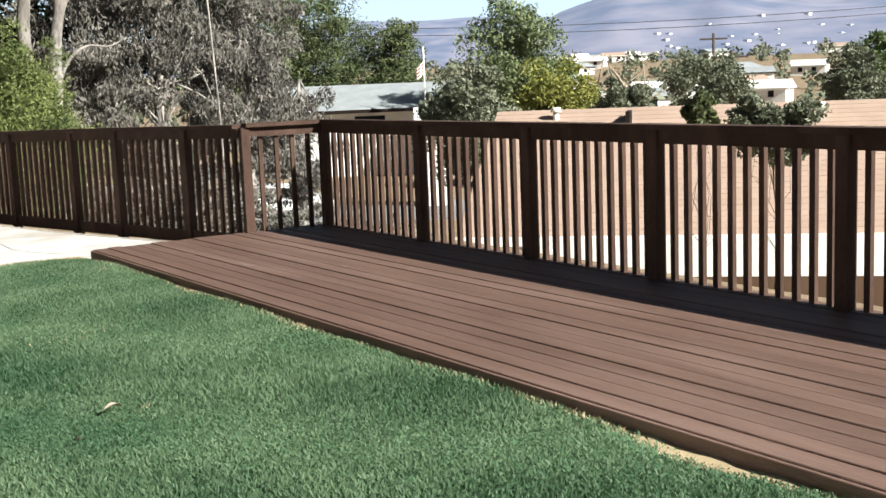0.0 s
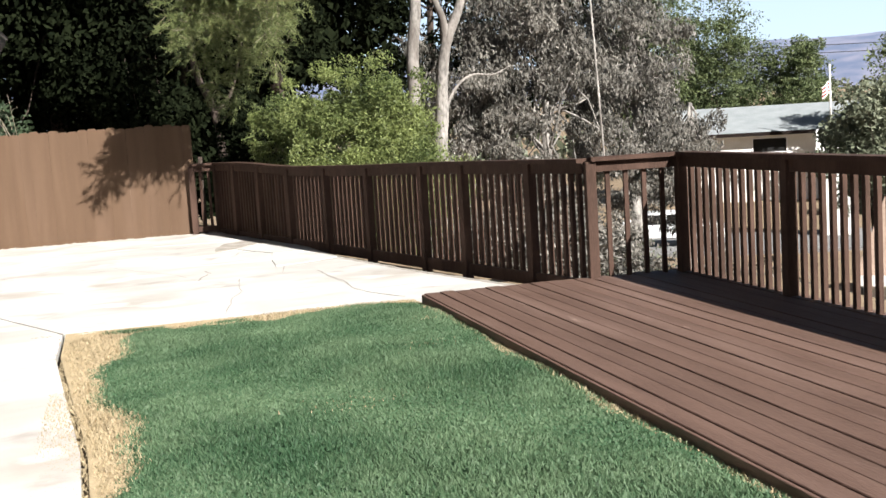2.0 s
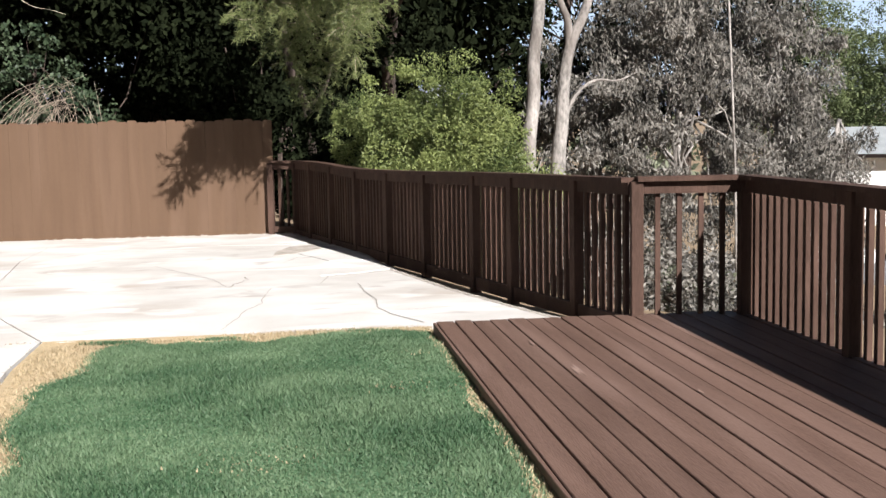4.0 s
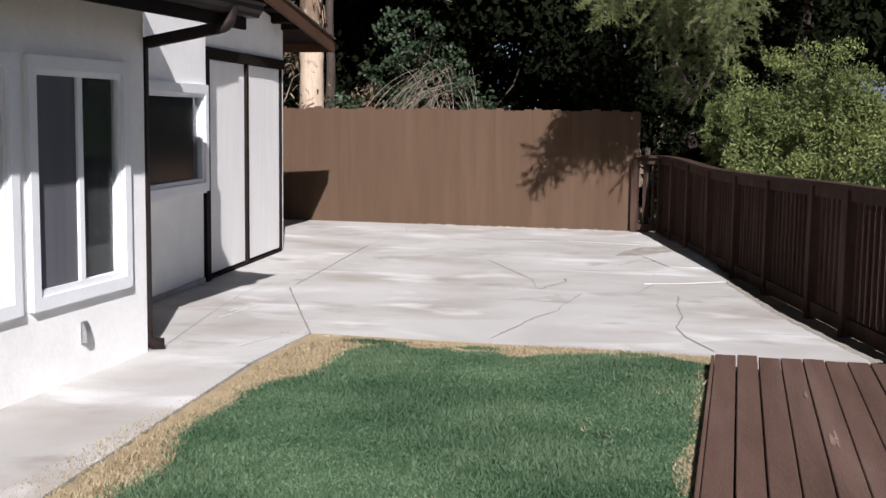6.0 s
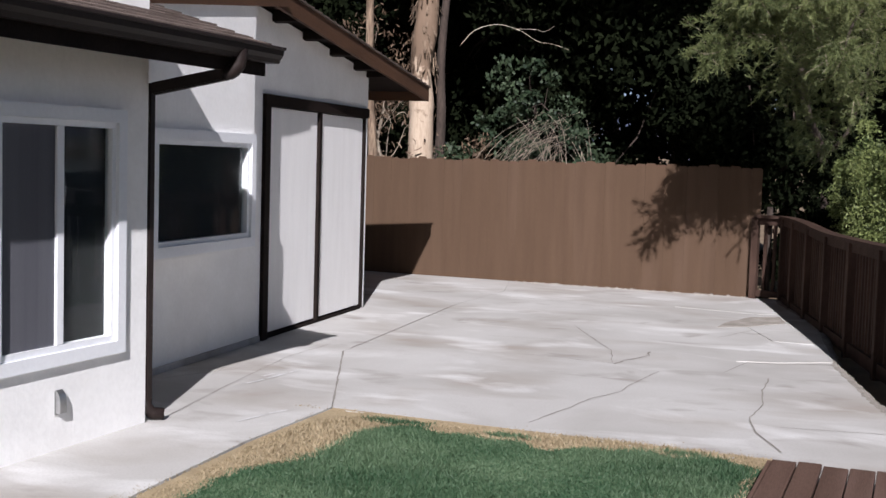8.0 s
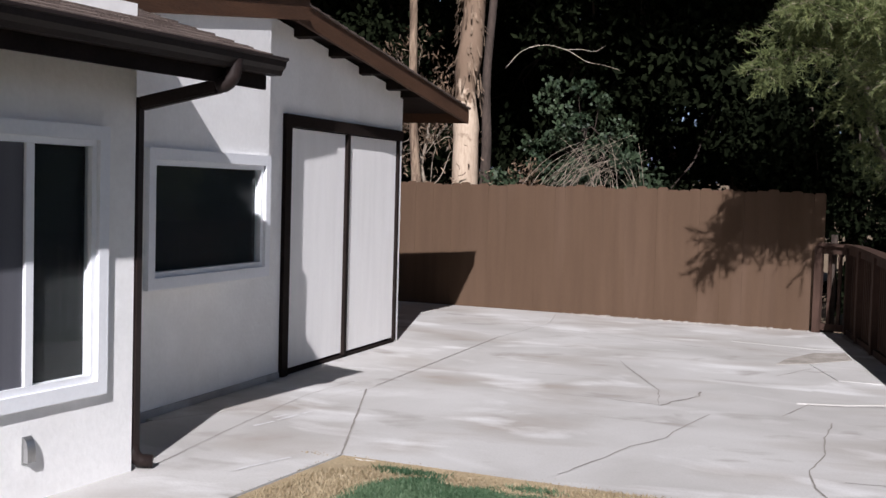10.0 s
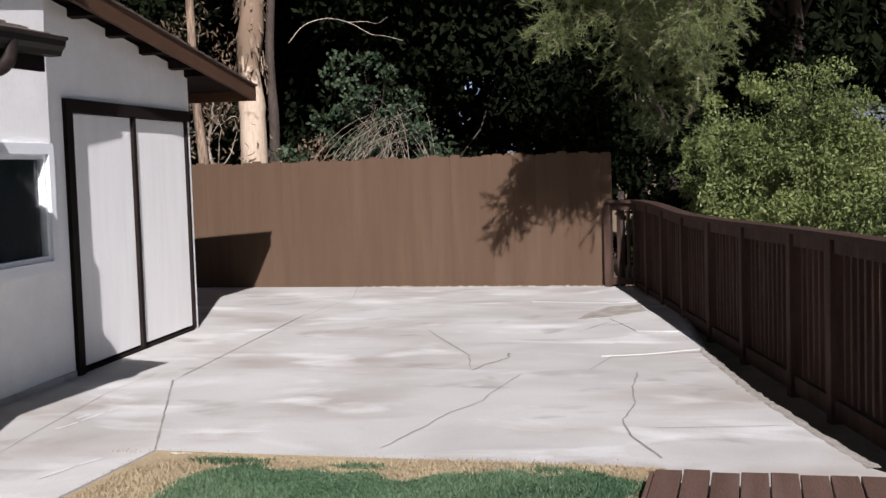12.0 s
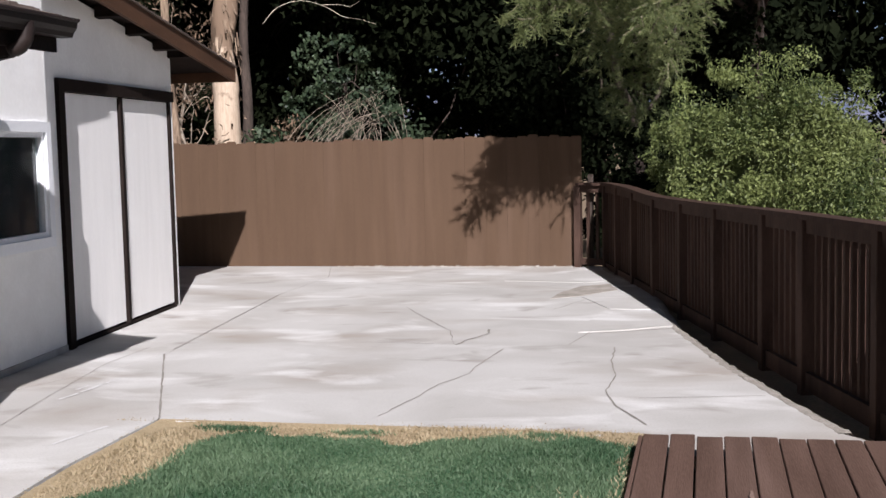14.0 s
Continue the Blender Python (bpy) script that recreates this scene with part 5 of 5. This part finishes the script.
# pale twin-trunked eucalyptus beyond the shrub
twin = [smooth_limb([(7.75, 30.0, -4.4), (7.84, 30.0, 0.0), (7.86, 30.0, 1.2), (7.98, 30.0, 2.2), (8.0, 30.0, 3.2), (8.14, 30.0, 4.4), (8.2, 30.0, 6.5), (8.5, 30.0, 11.0)], 0.2, 0.12), smooth_limb([(8.62, 30.0, -4.4), (8.56, 30.0, 0.3), (8.66, 30.0, 1.6), (8.72, 30.0, 2.6), (8.9, 30.0, 3.5), (9.3, 30.05, 4.4), (9.5, 30.1, 5.6), (9.9, 30.1, 8.5)], 0.2, 0.08),
        smooth_limb([(8.85, 30.0, 3.3), (8.82, 30.0, 4.0), (8.6, 30.0, 4.7), (8.7, 30.0, 6.0), (8.6, 30, 8)], 0.11, 0.05), smooth_limb([(8.64, 30.0, 1.2), (8.8, 29.95, 1.9), (9.1, 29.9, 2.4), (9.5, 29.9, 2.62), (10.0, 29.9, 2.6), (10.5, 29.95, 2.8)], 0.055, 0.012)]
tree("eucalyptus_tree", "tall eucalyptus with two pale smooth trunks", 71, twin, spread_clumps(g, (8.8, 32.0, 8.8), (3.4, 2.0, 2.6), 40, 0.8, 420), LEAF_DARK, BARK_GREY, 0.18, 0.22, 1.0, "tree", 0)
# grey feathery tree
for i, (x, y, z, rx, rz, n) in enumerate(((13.0, 35.0, 2.2, 2.7, 6.0, 80), (16.6, 36.5, 1.6, 2.3, 5.0, 70), (10.6, 35.5, 0.6, 2.2, 4.4, 54), (19.2, 38.0, -0.4, 1.5, 2.9, 34))):
    gg = np.random.default_rng(160 + i)
    tree("feathery_tree", "greyish brown feathery tree with fine hanging foliage", 260 + i, [vertical(x, y, -4.7, z + 2, 0.26, 0.08, (0.3, 0), 60 + i)], spread_clumps(gg, (x, y, z), (rx, 2.0, rz), int(n * 1.7), 0.5, 330), LEAF_GREY, BARK_GREY, 0.15, 0.26, 0.9, "tree", 10)
# low scrub on the bank, seen between the balusters
for i, (x, y, z, r, n) in enumerate(((6.9, 16.5, -0.9, 0.9, 12), (7.9, 19.0, -1.2, 1.5, 18), (9.5, 24.0, -2.6, 1.8, 12), (6.2, 22.5, -1.2, 1.7, 14), (12.5, 27.0, -3.2, 1.6, 10), (4.6, 21.6, -0.4, 1.3, 12), (5.6, 13.7, -0.15, 0.65, 9), (5.35, 15.3, -0.1, 0.7, 9), (6.6, 12.6, -0.5, 0.8, 9), (6.4, 14.9, -0.5, 0.8, 9))):
    gg = np.random.default_rng(180 + i)
    tree("scrub", "dusty olive scrub on the bank below the yard", 280 + i, [vertical(x, y, float(ground_height(np.array(x), np.array(y))), z + 0.3, 0.05, 0.02, seed=i)], spread_clumps(gg, (x, y, z), (r, r, r * 0.8), n, 0.45, 520), (LEAF_OLIVE if i % 2 == 0 and i < 6 else LEAF_GREY), BARK_DARK, 0.07, 0.4, 0.2, "shrub", 4)

# ---- beyond the deck: slender mast, neighbours, street, valley ----
mast = empty("mast", "thin tall pale grey pole standing among the trees", "pole", at=(13.45, 31.0, -4.4))
bm = bmesh.new()
tube(bm, [(0, 0, 0), (-0.1, 0, 5), (-0.5, 0, 13.5)], [0.035, 0.03, 0.022], 8)
part("pole", bm, BARK_GREY, mast)


def frame_at(x, y, ang, z=0.0):
    return pose(x, y, z, 0, 0, ang)


def gable_house(name, label, m, length, depth, wall, rise, roof_mat, base, overhang=0.5, windows=(), hip=0.0):
    """A house with its ridge along local x; the eave towards -y faces the yard."""
    h = empty(name, label, "house")
    h.matrix_world = m
    bm = bmesh.new()
    box(bm, (0, 0, base), (length, depth, wall))
    part("wall", bm, WHITEWALL, h)
    bm = bmesh.new()
    o = overhang
    e = wall - 0.05
    lo = [(-o, -o, e), (length + o, -o, e), (length + o, depth + o, e), (-o, depth + o, e)]
    top = [(hip - o * (hip == 0), depth / 2, e + rise), (length - hip + o * (hip == 0), depth / 2, e + rise)]
    a = [bm.verts.new(p) for p in lo]
    b = [bm.verts.new(p) for p in top]
    c = [bm.verts.new((p[0], p[1], p[2] - 0.16)) for p in lo]
    for f in ((a[0], a[1], b[1], b[0]), (a[2], a[3], b[0], b[1]), (a[1], a[2], b[1]), (a[3], a[0], b[0]), (c[0], c[1], a[1], a[0]), (c[1], c[2], a[2], a[1]), (c[2], c[3], a[3], a[2]), (c[3], c[0], a[0], a[3]), (c[3], c[2], c[1], c[0])):
        bm.faces.new(f)
    part("roof", bm, roof_mat, h)
    bm = bmesh.new()
    box(bm, (-o - 0.02, -o - 0.03, e - 0.2), (length + o + 0.02, -o + 0.004, e + 0.01))
    part("fascia", bm, TRIM if roof_mat == GREYROOF else WHITEWALL, h)
    for x0, x1, z0, z1 in windows:
        bm = bmesh.new()
        box(bm, (x0, -0.04, z0), (x1, 0.02, z1))
        w = part("window", bm, VINYL, h)
        bm = bmesh.new()
        box(bm, (x0 + 0.07, -0.05, z0 + 0.07), (x1 - 0.07, -0.042, z1 - 0.07))
        part("pane", bm, INTERIOR_DARK, w)
    return h


# tan-roofed neighbour just below the deck
RISE = 2.5
tan = gable_house("neighbour_house", "low neighbour house with a wide tan roof", frame_at(14.7, 21.5, -46.0), 26.0, 12.4, -1.93, RISE, TERRACOTTA, -4.4, 0.14, ((9, 10.4, -3.6, -2.6), (14, 15.4, -3.6, -2.6)), 0.0)
bm = bmesh.new()
PIT = math.atan2(RISE, 6.34)
for r in range(26):
    t = r / 26
    y0 = -0.14 + 6.34 * t
    z0 = -1.98 + RISE * t + 0.006
    xa, xb = -0.12, 26.12
    box(bm, (xa, y0, z0), (xb, y0 + 0.25, z0 + 0.01), Matrix.Translation((0, y0, z0)) @ Matrix.Rotation(PIT, 4, "X") @ Matrix.Translation((0, -y0, -z0)))
sh = part("shingles", bm, TERRACOTTA, tan)
bm = bmesh.new()
box(bm, (1.45, -0.2, -2.85), (26.0, -0.172, -2.0))
part("wall_panel", bm, WHITEWALL, tan, "white painted wall below the eave")
bm = bmesh.new()
box(bm, (-0.1, -0.195, -4.4), (26.0, -0.175, -2.856))
part("plinth", bm, FENCE, tan, "dark brown lower wall")
sh["kind"] = "stuff"
for x, y, h in ((1.5, 5.6, 0.2), (8.0, 5.2, 0.3), (15.0, 5.0, 0.3)):
    bm = bmesh.new()
    z = -1.98 + RISE * (y + 0.14) / 6.34
    tube(bm, [(x, y, z - 0.1), (x, y, z + h)], [0.08, 0.08], 8)
    tube(bm, [(x, y, z + h), (x, y, z + h + 0.12)], [0.15, 0.13], 8)
    part("roof_vent", bm, WHITEWALL, tan)
bm = bmesh.new()
box(bm, (3.35, 4.2, -0.6), (3.45, 5.6, 0.48))
part("parapet", bm, TRIM, tan, "dark brown raised end board between two roof levels")

gable_house("neighbour_house", "white house with a blue-grey roof beyond the street", frame_at(32.7, 65.5, -30.0), 13.0, 10.0, -0.22, 1.5, GREYROOF, -4.6, 0.7, ((4.2, 6.2, -1.5, -0.6), (8.6, 10.0, -1.5, -0.6)))

road = slab("road", [(-14, 60.5), (80, 13.5), (83, 19.5), (-11, 66.5)], -4.14, -4.5, ASPHALT)
tagged(road, "pale grey asphalt street below the yard", "road", kind="structure")


def wheel(parent, x, y, r):
    w = new("wheel")
    w.parent = parent
    w.location = (x, y, r)
    bm = bmesh.new()
    bmesh.ops.create_cone(bm, cap_ends=True, segments=20, radius1=r, radius2=r, depth=0.2, matrix=Matrix.Rotation(math.pi / 2, 4, "X"))
    part("tyre", bm, RUBBER, w)
    bm = bmesh.new()
    bmesh.ops.create_cone(bm, cap_ends=True, segments=16, radius1=r * 0.62, radius2=r * 0.62, depth=0.215, matrix=Matrix.Rotation(math.pi / 2, 4, "X"))
    part("rim", bm, CHROME, w)


car = empty("car", "white parked sedan car on the street", "car")
car.matrix_world = frame_at(22.4, 45.6, -27.0, -4.14)
bm = bmesh.new()
prof = [(-2.2, 0.35), (2.15, 0.35), (2.2, 0.6), (2.1, 0.78), (1.1, 0.92), (0.45, 1.38), (-0.9, 1.42), (-1.6, 1.02), (-2.15, 0.95)]
for y0, y1 in ((-0.85, 0.85),):
    f0 = [bm.verts.new((x, y0, z)) for x, z in prof]
    f1 = [bm.verts.new((x, y1, z)) for x, z in prof]
    bm.faces.new(f0)
    bm.faces.new(f1[::-1])
    for j in range(len(prof)):
        bm.faces.new((f0[j], f1[j], f1[(j + 1) % len(prof)], f0[(j + 1) % len(prof)]))
bevelled(bm, 0.06, 2)
part("body", bm, CARPAINT, car)
for poly in ([(0.95, 0.95), (0.42, 1.31), (-0.2, 1.34), (-0.2, 0.95)], [(-0.28, 0.95), (-0.28, 1.34), (-0.88, 1.34), (-1.42, 1.03), (-1.42, 0.95)]):
    bm = bmesh.new()
    f0 = [bm.verts.new((x, -0.862, z)) for x, z in poly]
    f1 = [bm.verts.new((x, -0.84, z)) for x, z in poly]
    bm.faces.new(f0)
    bm.faces.new(f1[::-1])
    for j in range(len(poly)):
        bm.faces.new((f0[j], f1[j], f1[(j + 1) % len(poly)], f0[(j + 1) % len(poly)]))
    part("side_window", bm, INTERIOR_DARK, car, "dark car glass")
for x in (-1.35, 1.4):
    for y in (-0.76, 0.76):
        wheel(car, x, y, 0.32)

# middle-distance trees
FAR_TREES = (("round_tree", "round grey-green tree beyond the deck", 20.5, 29.3, -4.6, 0.2, 1.75, 1.75, LEAF_OLIVE, 60, 0.13), ("leafy_tree", "tall mid-green tree beyond the neighbour", 43.0, 55.5, -5.0, 1.4, 3.2, 4.6, LEAF_HAZED, 80, 0.22),
             ("leafy_tree", "yellow-green tree beyond the neighbour", 38.6, 46.9, -5.0, 0.2, 2.0, 1.9, LEAF_YELLOW, 50, 0.18), ("conifer", "tall dark green conifer behind the grey roof", 40.0, 74.3, -5.0, 3.2, 3.6, 6.0, LEAF_FIR, 130, 0.17),
             ("conifer", "tall dark green conifer behind the grey roof", 44.5, 71.8, -5.0, 1.6, 2.7, 4.6, LEAF_FIR, 110, 0.17), ("conifer", "tall dark green conifer behind the grey roof", 34.5, 74.0, -5.0, 4.2, 3.4, 6.6, LEAF_FIR, 120, 0.17),
             ("scrub_tree", "dark green spiky shrub before the tan roof", 14.8, 14.55, -4.3, 0.62, 0.3, 0.52, LEAF_SPIKY, 26, 0.15),
             ("scrub_tree", "thin grey shrub before the tan roof", 16.3, 14.25, -4.4, 0.42, 0.78, 0.6, LEAF_OLIVE, 46, 0.1), ("leafy_tree", "grey-green tree in the valley", 55.0, 52.0, -6.0, 0.2, 2.6, 2.3, LEAF_OLIVE, 44, 0.22),
             ("leafy_tree", "dark tree in the valley", 92.0, 66.0, -6.0, 0.4, 3.0, 4.0, LEAF_GREEN, 40, 0.3), ("leafy_tree", "dark tree in the valley", 70.0, 52.0, -6.0, -0.2, 2.4, 2.6, LEAF_OLIVE, 40, 0.24), ("leafy_tree", "small grey-green tree in the valley", 46.0, 50.0, -5.0, -0.2, 1.7, 1.5, LEAF_OLIVE, 36, 0.2))
for i, (nm, lab, x, y, zb, zc, r, rz, lm, n, s) in enumerate(FAR_TREES):
    gg = np.random.default_rng(300 + i)
    tree(nm, lab, 330 + i, [vertical(x, y, zb, zc, 0.05 * r + 0.06 if r > 1 else 0.02, 0.04 if r > 1 else 0.01, seed=i)], spread_clumps(gg, (x, y, zc), (r, r, rz), n, r * 0.3, 330), lm, BARK_DARK, s, 0.5, 0.2, "tree", 5)
dead = empty("bare_tree", "leafless grey tree beyond the tan roof", "tree", at=(48.0, 51.8, -5.0))
bm = bmesh.new()
rng = np.random.default_rng(17)
tube(bm, [(0, 0, 0), (0.2, 0, 3.5), (0.1, 0, 5.5)], [0.25, 0.2, 0.15], 7)
part("trunk", bm, TWIG, dead)
for _ in range(16):
    z = rng.uniform(3.2, 5.5)
    e = (rng.normal() * 2.4, rng.normal() * 1.2, z + rng.uniform(0.8, 3.4))
    pts = limb(rng, (0.15, 0, z), e, 5, 0.09)
    bm = bmesh.new()
    tube(bm, pts, [0.1, 0.08, 0.06, 0.05, 0.035, 0.02], 5)
    part("limb", bm, TWIG, dead)

# houses scattered down the valley
rng = np.random.default_rng(44)
roofs = (GREYROOF, WHITEWALL, GREYROOF, TERRACOTTA, WHITEWALL)
for i in range(46):
    ang = radians(rng.uniform(36, 62))
    dist = rng.uniform(150, 560)
    x, y = dist * math.sin(ang), dist * math.cos(ang)
    z = float(ground_height(np.array(x), np.array(y)))
    L = rng.uniform(6, 12)
    gable_house("valley_house", "small pale house far down the valley", pose(x, y, z, 0, 0, rng.uniform(-70, 10)), L, rng.uniform(5, 8), 2.4, 1.3, roofs[i % 5], -1.0, 0.4, ((L * 0.2, L * 0.35, 0.8, 2.0), (L * 0.6, L * 0.75, 0.8, 2.0)))["group"] = "houses in the valley"
gg = np.random.default_rng(45)
pts = []
for i in range(420):
    ang, dist = radians(gg.uniform(5, 72)), gg.uniform(95, 700)
    x, y = dist * math.sin(ang), dist * math.cos(ang)
    s = gg.uniform(1.2, 3.2)
    pts.append(clump(gg, (x, y, float(ground_height(np.array(x), np.array(y))) + s * 0.8), (s, s, s * gg.uniform(0.7, 1.3)), 60))
v, f = leaves(gg, np.concatenate(pts), 1.3, 0.6, 0.1)
tagged(raw_mesh("valley_trees", v, f, LEAF_OLIVE), "scattered far trees over the valley floor", "trees", kind="stuff")
poles = []
for x, y, h in ((80.5, 75.0, 9.6), (66.8, 60.6, 7.2), (112.0, 66.0, 10.0)):
    u = empty("utility_pole", "wooden utility pole with a crossarm", "pole", "utility poles", at=(x, y, float(ground_height(np.array(x), np.array(y)))))
    bm = bmesh.new()
    tube(bm, [(0, 0, 0), (0, 0, h)], [0.16, 0.12], 7)
    part("pole", bm, BARK_DARK, u)
    bm = bmesh.new()
    beam(bm, (-1.0, 0.7, h - 0.5), (1.0, -0.7, h - 0.5), 0.14, 0.16)
    part("crossarm", bm, BARK_DARK, u)

# hills on the horizon, with haze put into their bluish colour and glow
HAZED_HILL = bpy.data.materials.new("hill_painted_haze")
HAZED_HILL.use_nodes = True
hn, hl = HAZED_HILL.node_tree.nodes, HAZED_HILL.node_tree.links
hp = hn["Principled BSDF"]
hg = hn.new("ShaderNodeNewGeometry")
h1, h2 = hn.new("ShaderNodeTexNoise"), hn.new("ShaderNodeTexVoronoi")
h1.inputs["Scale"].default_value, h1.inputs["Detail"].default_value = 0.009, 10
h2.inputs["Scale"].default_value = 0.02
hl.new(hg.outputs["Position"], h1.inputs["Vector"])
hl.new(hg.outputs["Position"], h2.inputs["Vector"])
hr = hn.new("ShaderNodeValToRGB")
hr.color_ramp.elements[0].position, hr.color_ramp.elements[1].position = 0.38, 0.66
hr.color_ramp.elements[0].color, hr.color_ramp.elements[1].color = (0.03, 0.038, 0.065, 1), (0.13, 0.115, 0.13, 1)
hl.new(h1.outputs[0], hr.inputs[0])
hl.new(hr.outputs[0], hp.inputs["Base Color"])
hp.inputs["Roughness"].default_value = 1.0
# This blue glow stands in for distance haze; the hill is no source.
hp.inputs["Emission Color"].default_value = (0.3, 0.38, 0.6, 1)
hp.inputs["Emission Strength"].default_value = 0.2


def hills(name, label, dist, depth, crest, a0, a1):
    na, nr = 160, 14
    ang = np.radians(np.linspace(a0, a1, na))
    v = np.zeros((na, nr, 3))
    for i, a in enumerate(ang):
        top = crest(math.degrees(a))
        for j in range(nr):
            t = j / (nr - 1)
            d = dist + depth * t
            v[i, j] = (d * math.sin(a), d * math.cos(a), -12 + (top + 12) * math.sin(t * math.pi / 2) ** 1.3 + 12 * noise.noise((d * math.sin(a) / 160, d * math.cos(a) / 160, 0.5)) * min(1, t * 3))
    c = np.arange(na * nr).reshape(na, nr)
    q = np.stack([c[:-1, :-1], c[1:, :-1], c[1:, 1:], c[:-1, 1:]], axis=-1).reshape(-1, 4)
    return tagged(raw_mesh(name, v.reshape(-1, 3), q, HAZED_HILL), label, "hill", kind="structure")


def near_crest(a):
    return float(np.interp(a, [26, 35, 37.5, 40, 42.8, 44.5, 46.3, 47.7, 49.5, 52, 60, 92], [4, 12, 60, 110, 146, 142, 138, 151, 124, 116, 120, 90]))


hills("backdrop", "hill dotted with houses, haze put into its purple-grey colour and glow", 1300, 1100, near_crest, 26, 92)
hills("backdrop", "far ridge on the horizon, haze put in as pale blue glow", 3200, 1200, lambda a: 190 + 20 * math.sin(a * 0.23) + 6 * math.sin(a * 0.9), -30, 100)
HAZE = bpy.data.materials.new("horizon_sky")
HAZE.use_nodes = True
zn, zl = HAZE.node_tree.nodes, HAZE.node_tree.links
zg, zx, zr = zn.new("ShaderNodeNewGeometry"), zn.new("ShaderNodeSeparateXYZ"), zn.new("ShaderNodeValToRGB")
zm = zn.new("ShaderNodeMapRange")
zm.inputs[1].default_value, zm.inputs[2].default_value = 0.0, 1500.0
zl.new(zg.outputs["Position"], zx.inputs[0])
zl.new(zx.outputs["Z"], zm.inputs[0])
zl.new(zm.outputs[0], zr.inputs[0])
zr.color_ramp.elements[0].color, zr.color_ramp.elements[1].color = (0.33, 0.4, 0.47, 1), (0.13, 0.22, 0.38, 1)
ze = zn.new("ShaderNodeEmission")
zl.new(zr.outputs[0], ze.inputs[0])
zl.new(ze.outputs[0], zn["Material Output"].inputs[0])
za = np.radians(np.linspace(-50, 110, 60))
v = np.stack([np.stack([4600 * np.sin(za), 4600 * np.cos(za), np.full(60, h)], 1) for h in (-30.0, 1500.0)], 1).reshape(-1, 3)
q = np.stack([np.arange(0, 118, 2), np.arange(2, 120, 2), np.arange(3, 121, 2), np.arange(1, 119, 2)], 1)
tagged(raw_mesh("backdrop", v, q, HAZE), "pale hazy blue sky above the far horizon", "sky", kind="structure")
gg = np.random.default_rng(46)
bm = bmesh.new()
for i in range(40):
    deg, t = gg.uniform(44, 56), gg.uniform(0.05, 0.45)
    a = radians(deg)
    d = 1300 + 1100 * t
    x, y = d * math.sin(a), d * math.cos(a)
    z = -12 + (near_crest(deg) + 12) * math.sin(t * math.pi / 2) ** 1.3 + 12 * noise.noise((x / 160, y / 160, 0.5)) * min(1, t * 3)
    w = gg.uniform(2, 4.5)
    box(bm, (x - w, y - 4, z - 3), (x + w, y + 4, z + gg.uniform(1, 2.5)))
tagged(part("hillside_houses", bm, WHITEWALL), "pale houses scattered over the far hillside", "houses", kind="stuff")

# white shed and flag beside the grey-roofed house
gable_house("shed", "small bright white shed beside the street", pose(28.4, 44.3, 0, 0, 0, -33), 1.5, 2.0, -0.45, 0.7, WHITEWALL, -4.3, 0.05)
flag = empty("flagpole", "white flagpole with a small striped flag", "flag", at=(38.6, 58.8, -1.0))
bm = bmesh.new()
tube(bm, [(0, 0, 0), (0, 0, 4.3)], [0.06, 0.045], 8)
part("pole", bm, WHITEWALL, flag)
RED = material("flag_red", (0.25, 0.04, 0.05), (0.35, 0.06, 0.07), 0.8, 3, 20, 0)
for j in range(7):
    bm = bmesh.new()
    sweep(bm, [(-0.05 - 0.07 * k, 0.05 * math.sin(k * 1.3), 2.8 + 0.095 * j - 0.06 * k) for k in range(7)], 0.012, 0.085)
    part("stripe", bm, (WHITEWALL, RED)[j % 2], flag)
wire = empty("power_line", "thin dark power line across the valley", "cable")
bm = bmesh.new()
for dz in (0.0, -0.5):
    tube(bm, [(20 + 70 * k / 14, 82 - 32 * k / 14, 6.0 + dz - 1.2 * math.sin(math.pi * k / 14)) for k in range(15)], [0.025] * 15, 5)
part("wire", bm, RUBBER, wire)
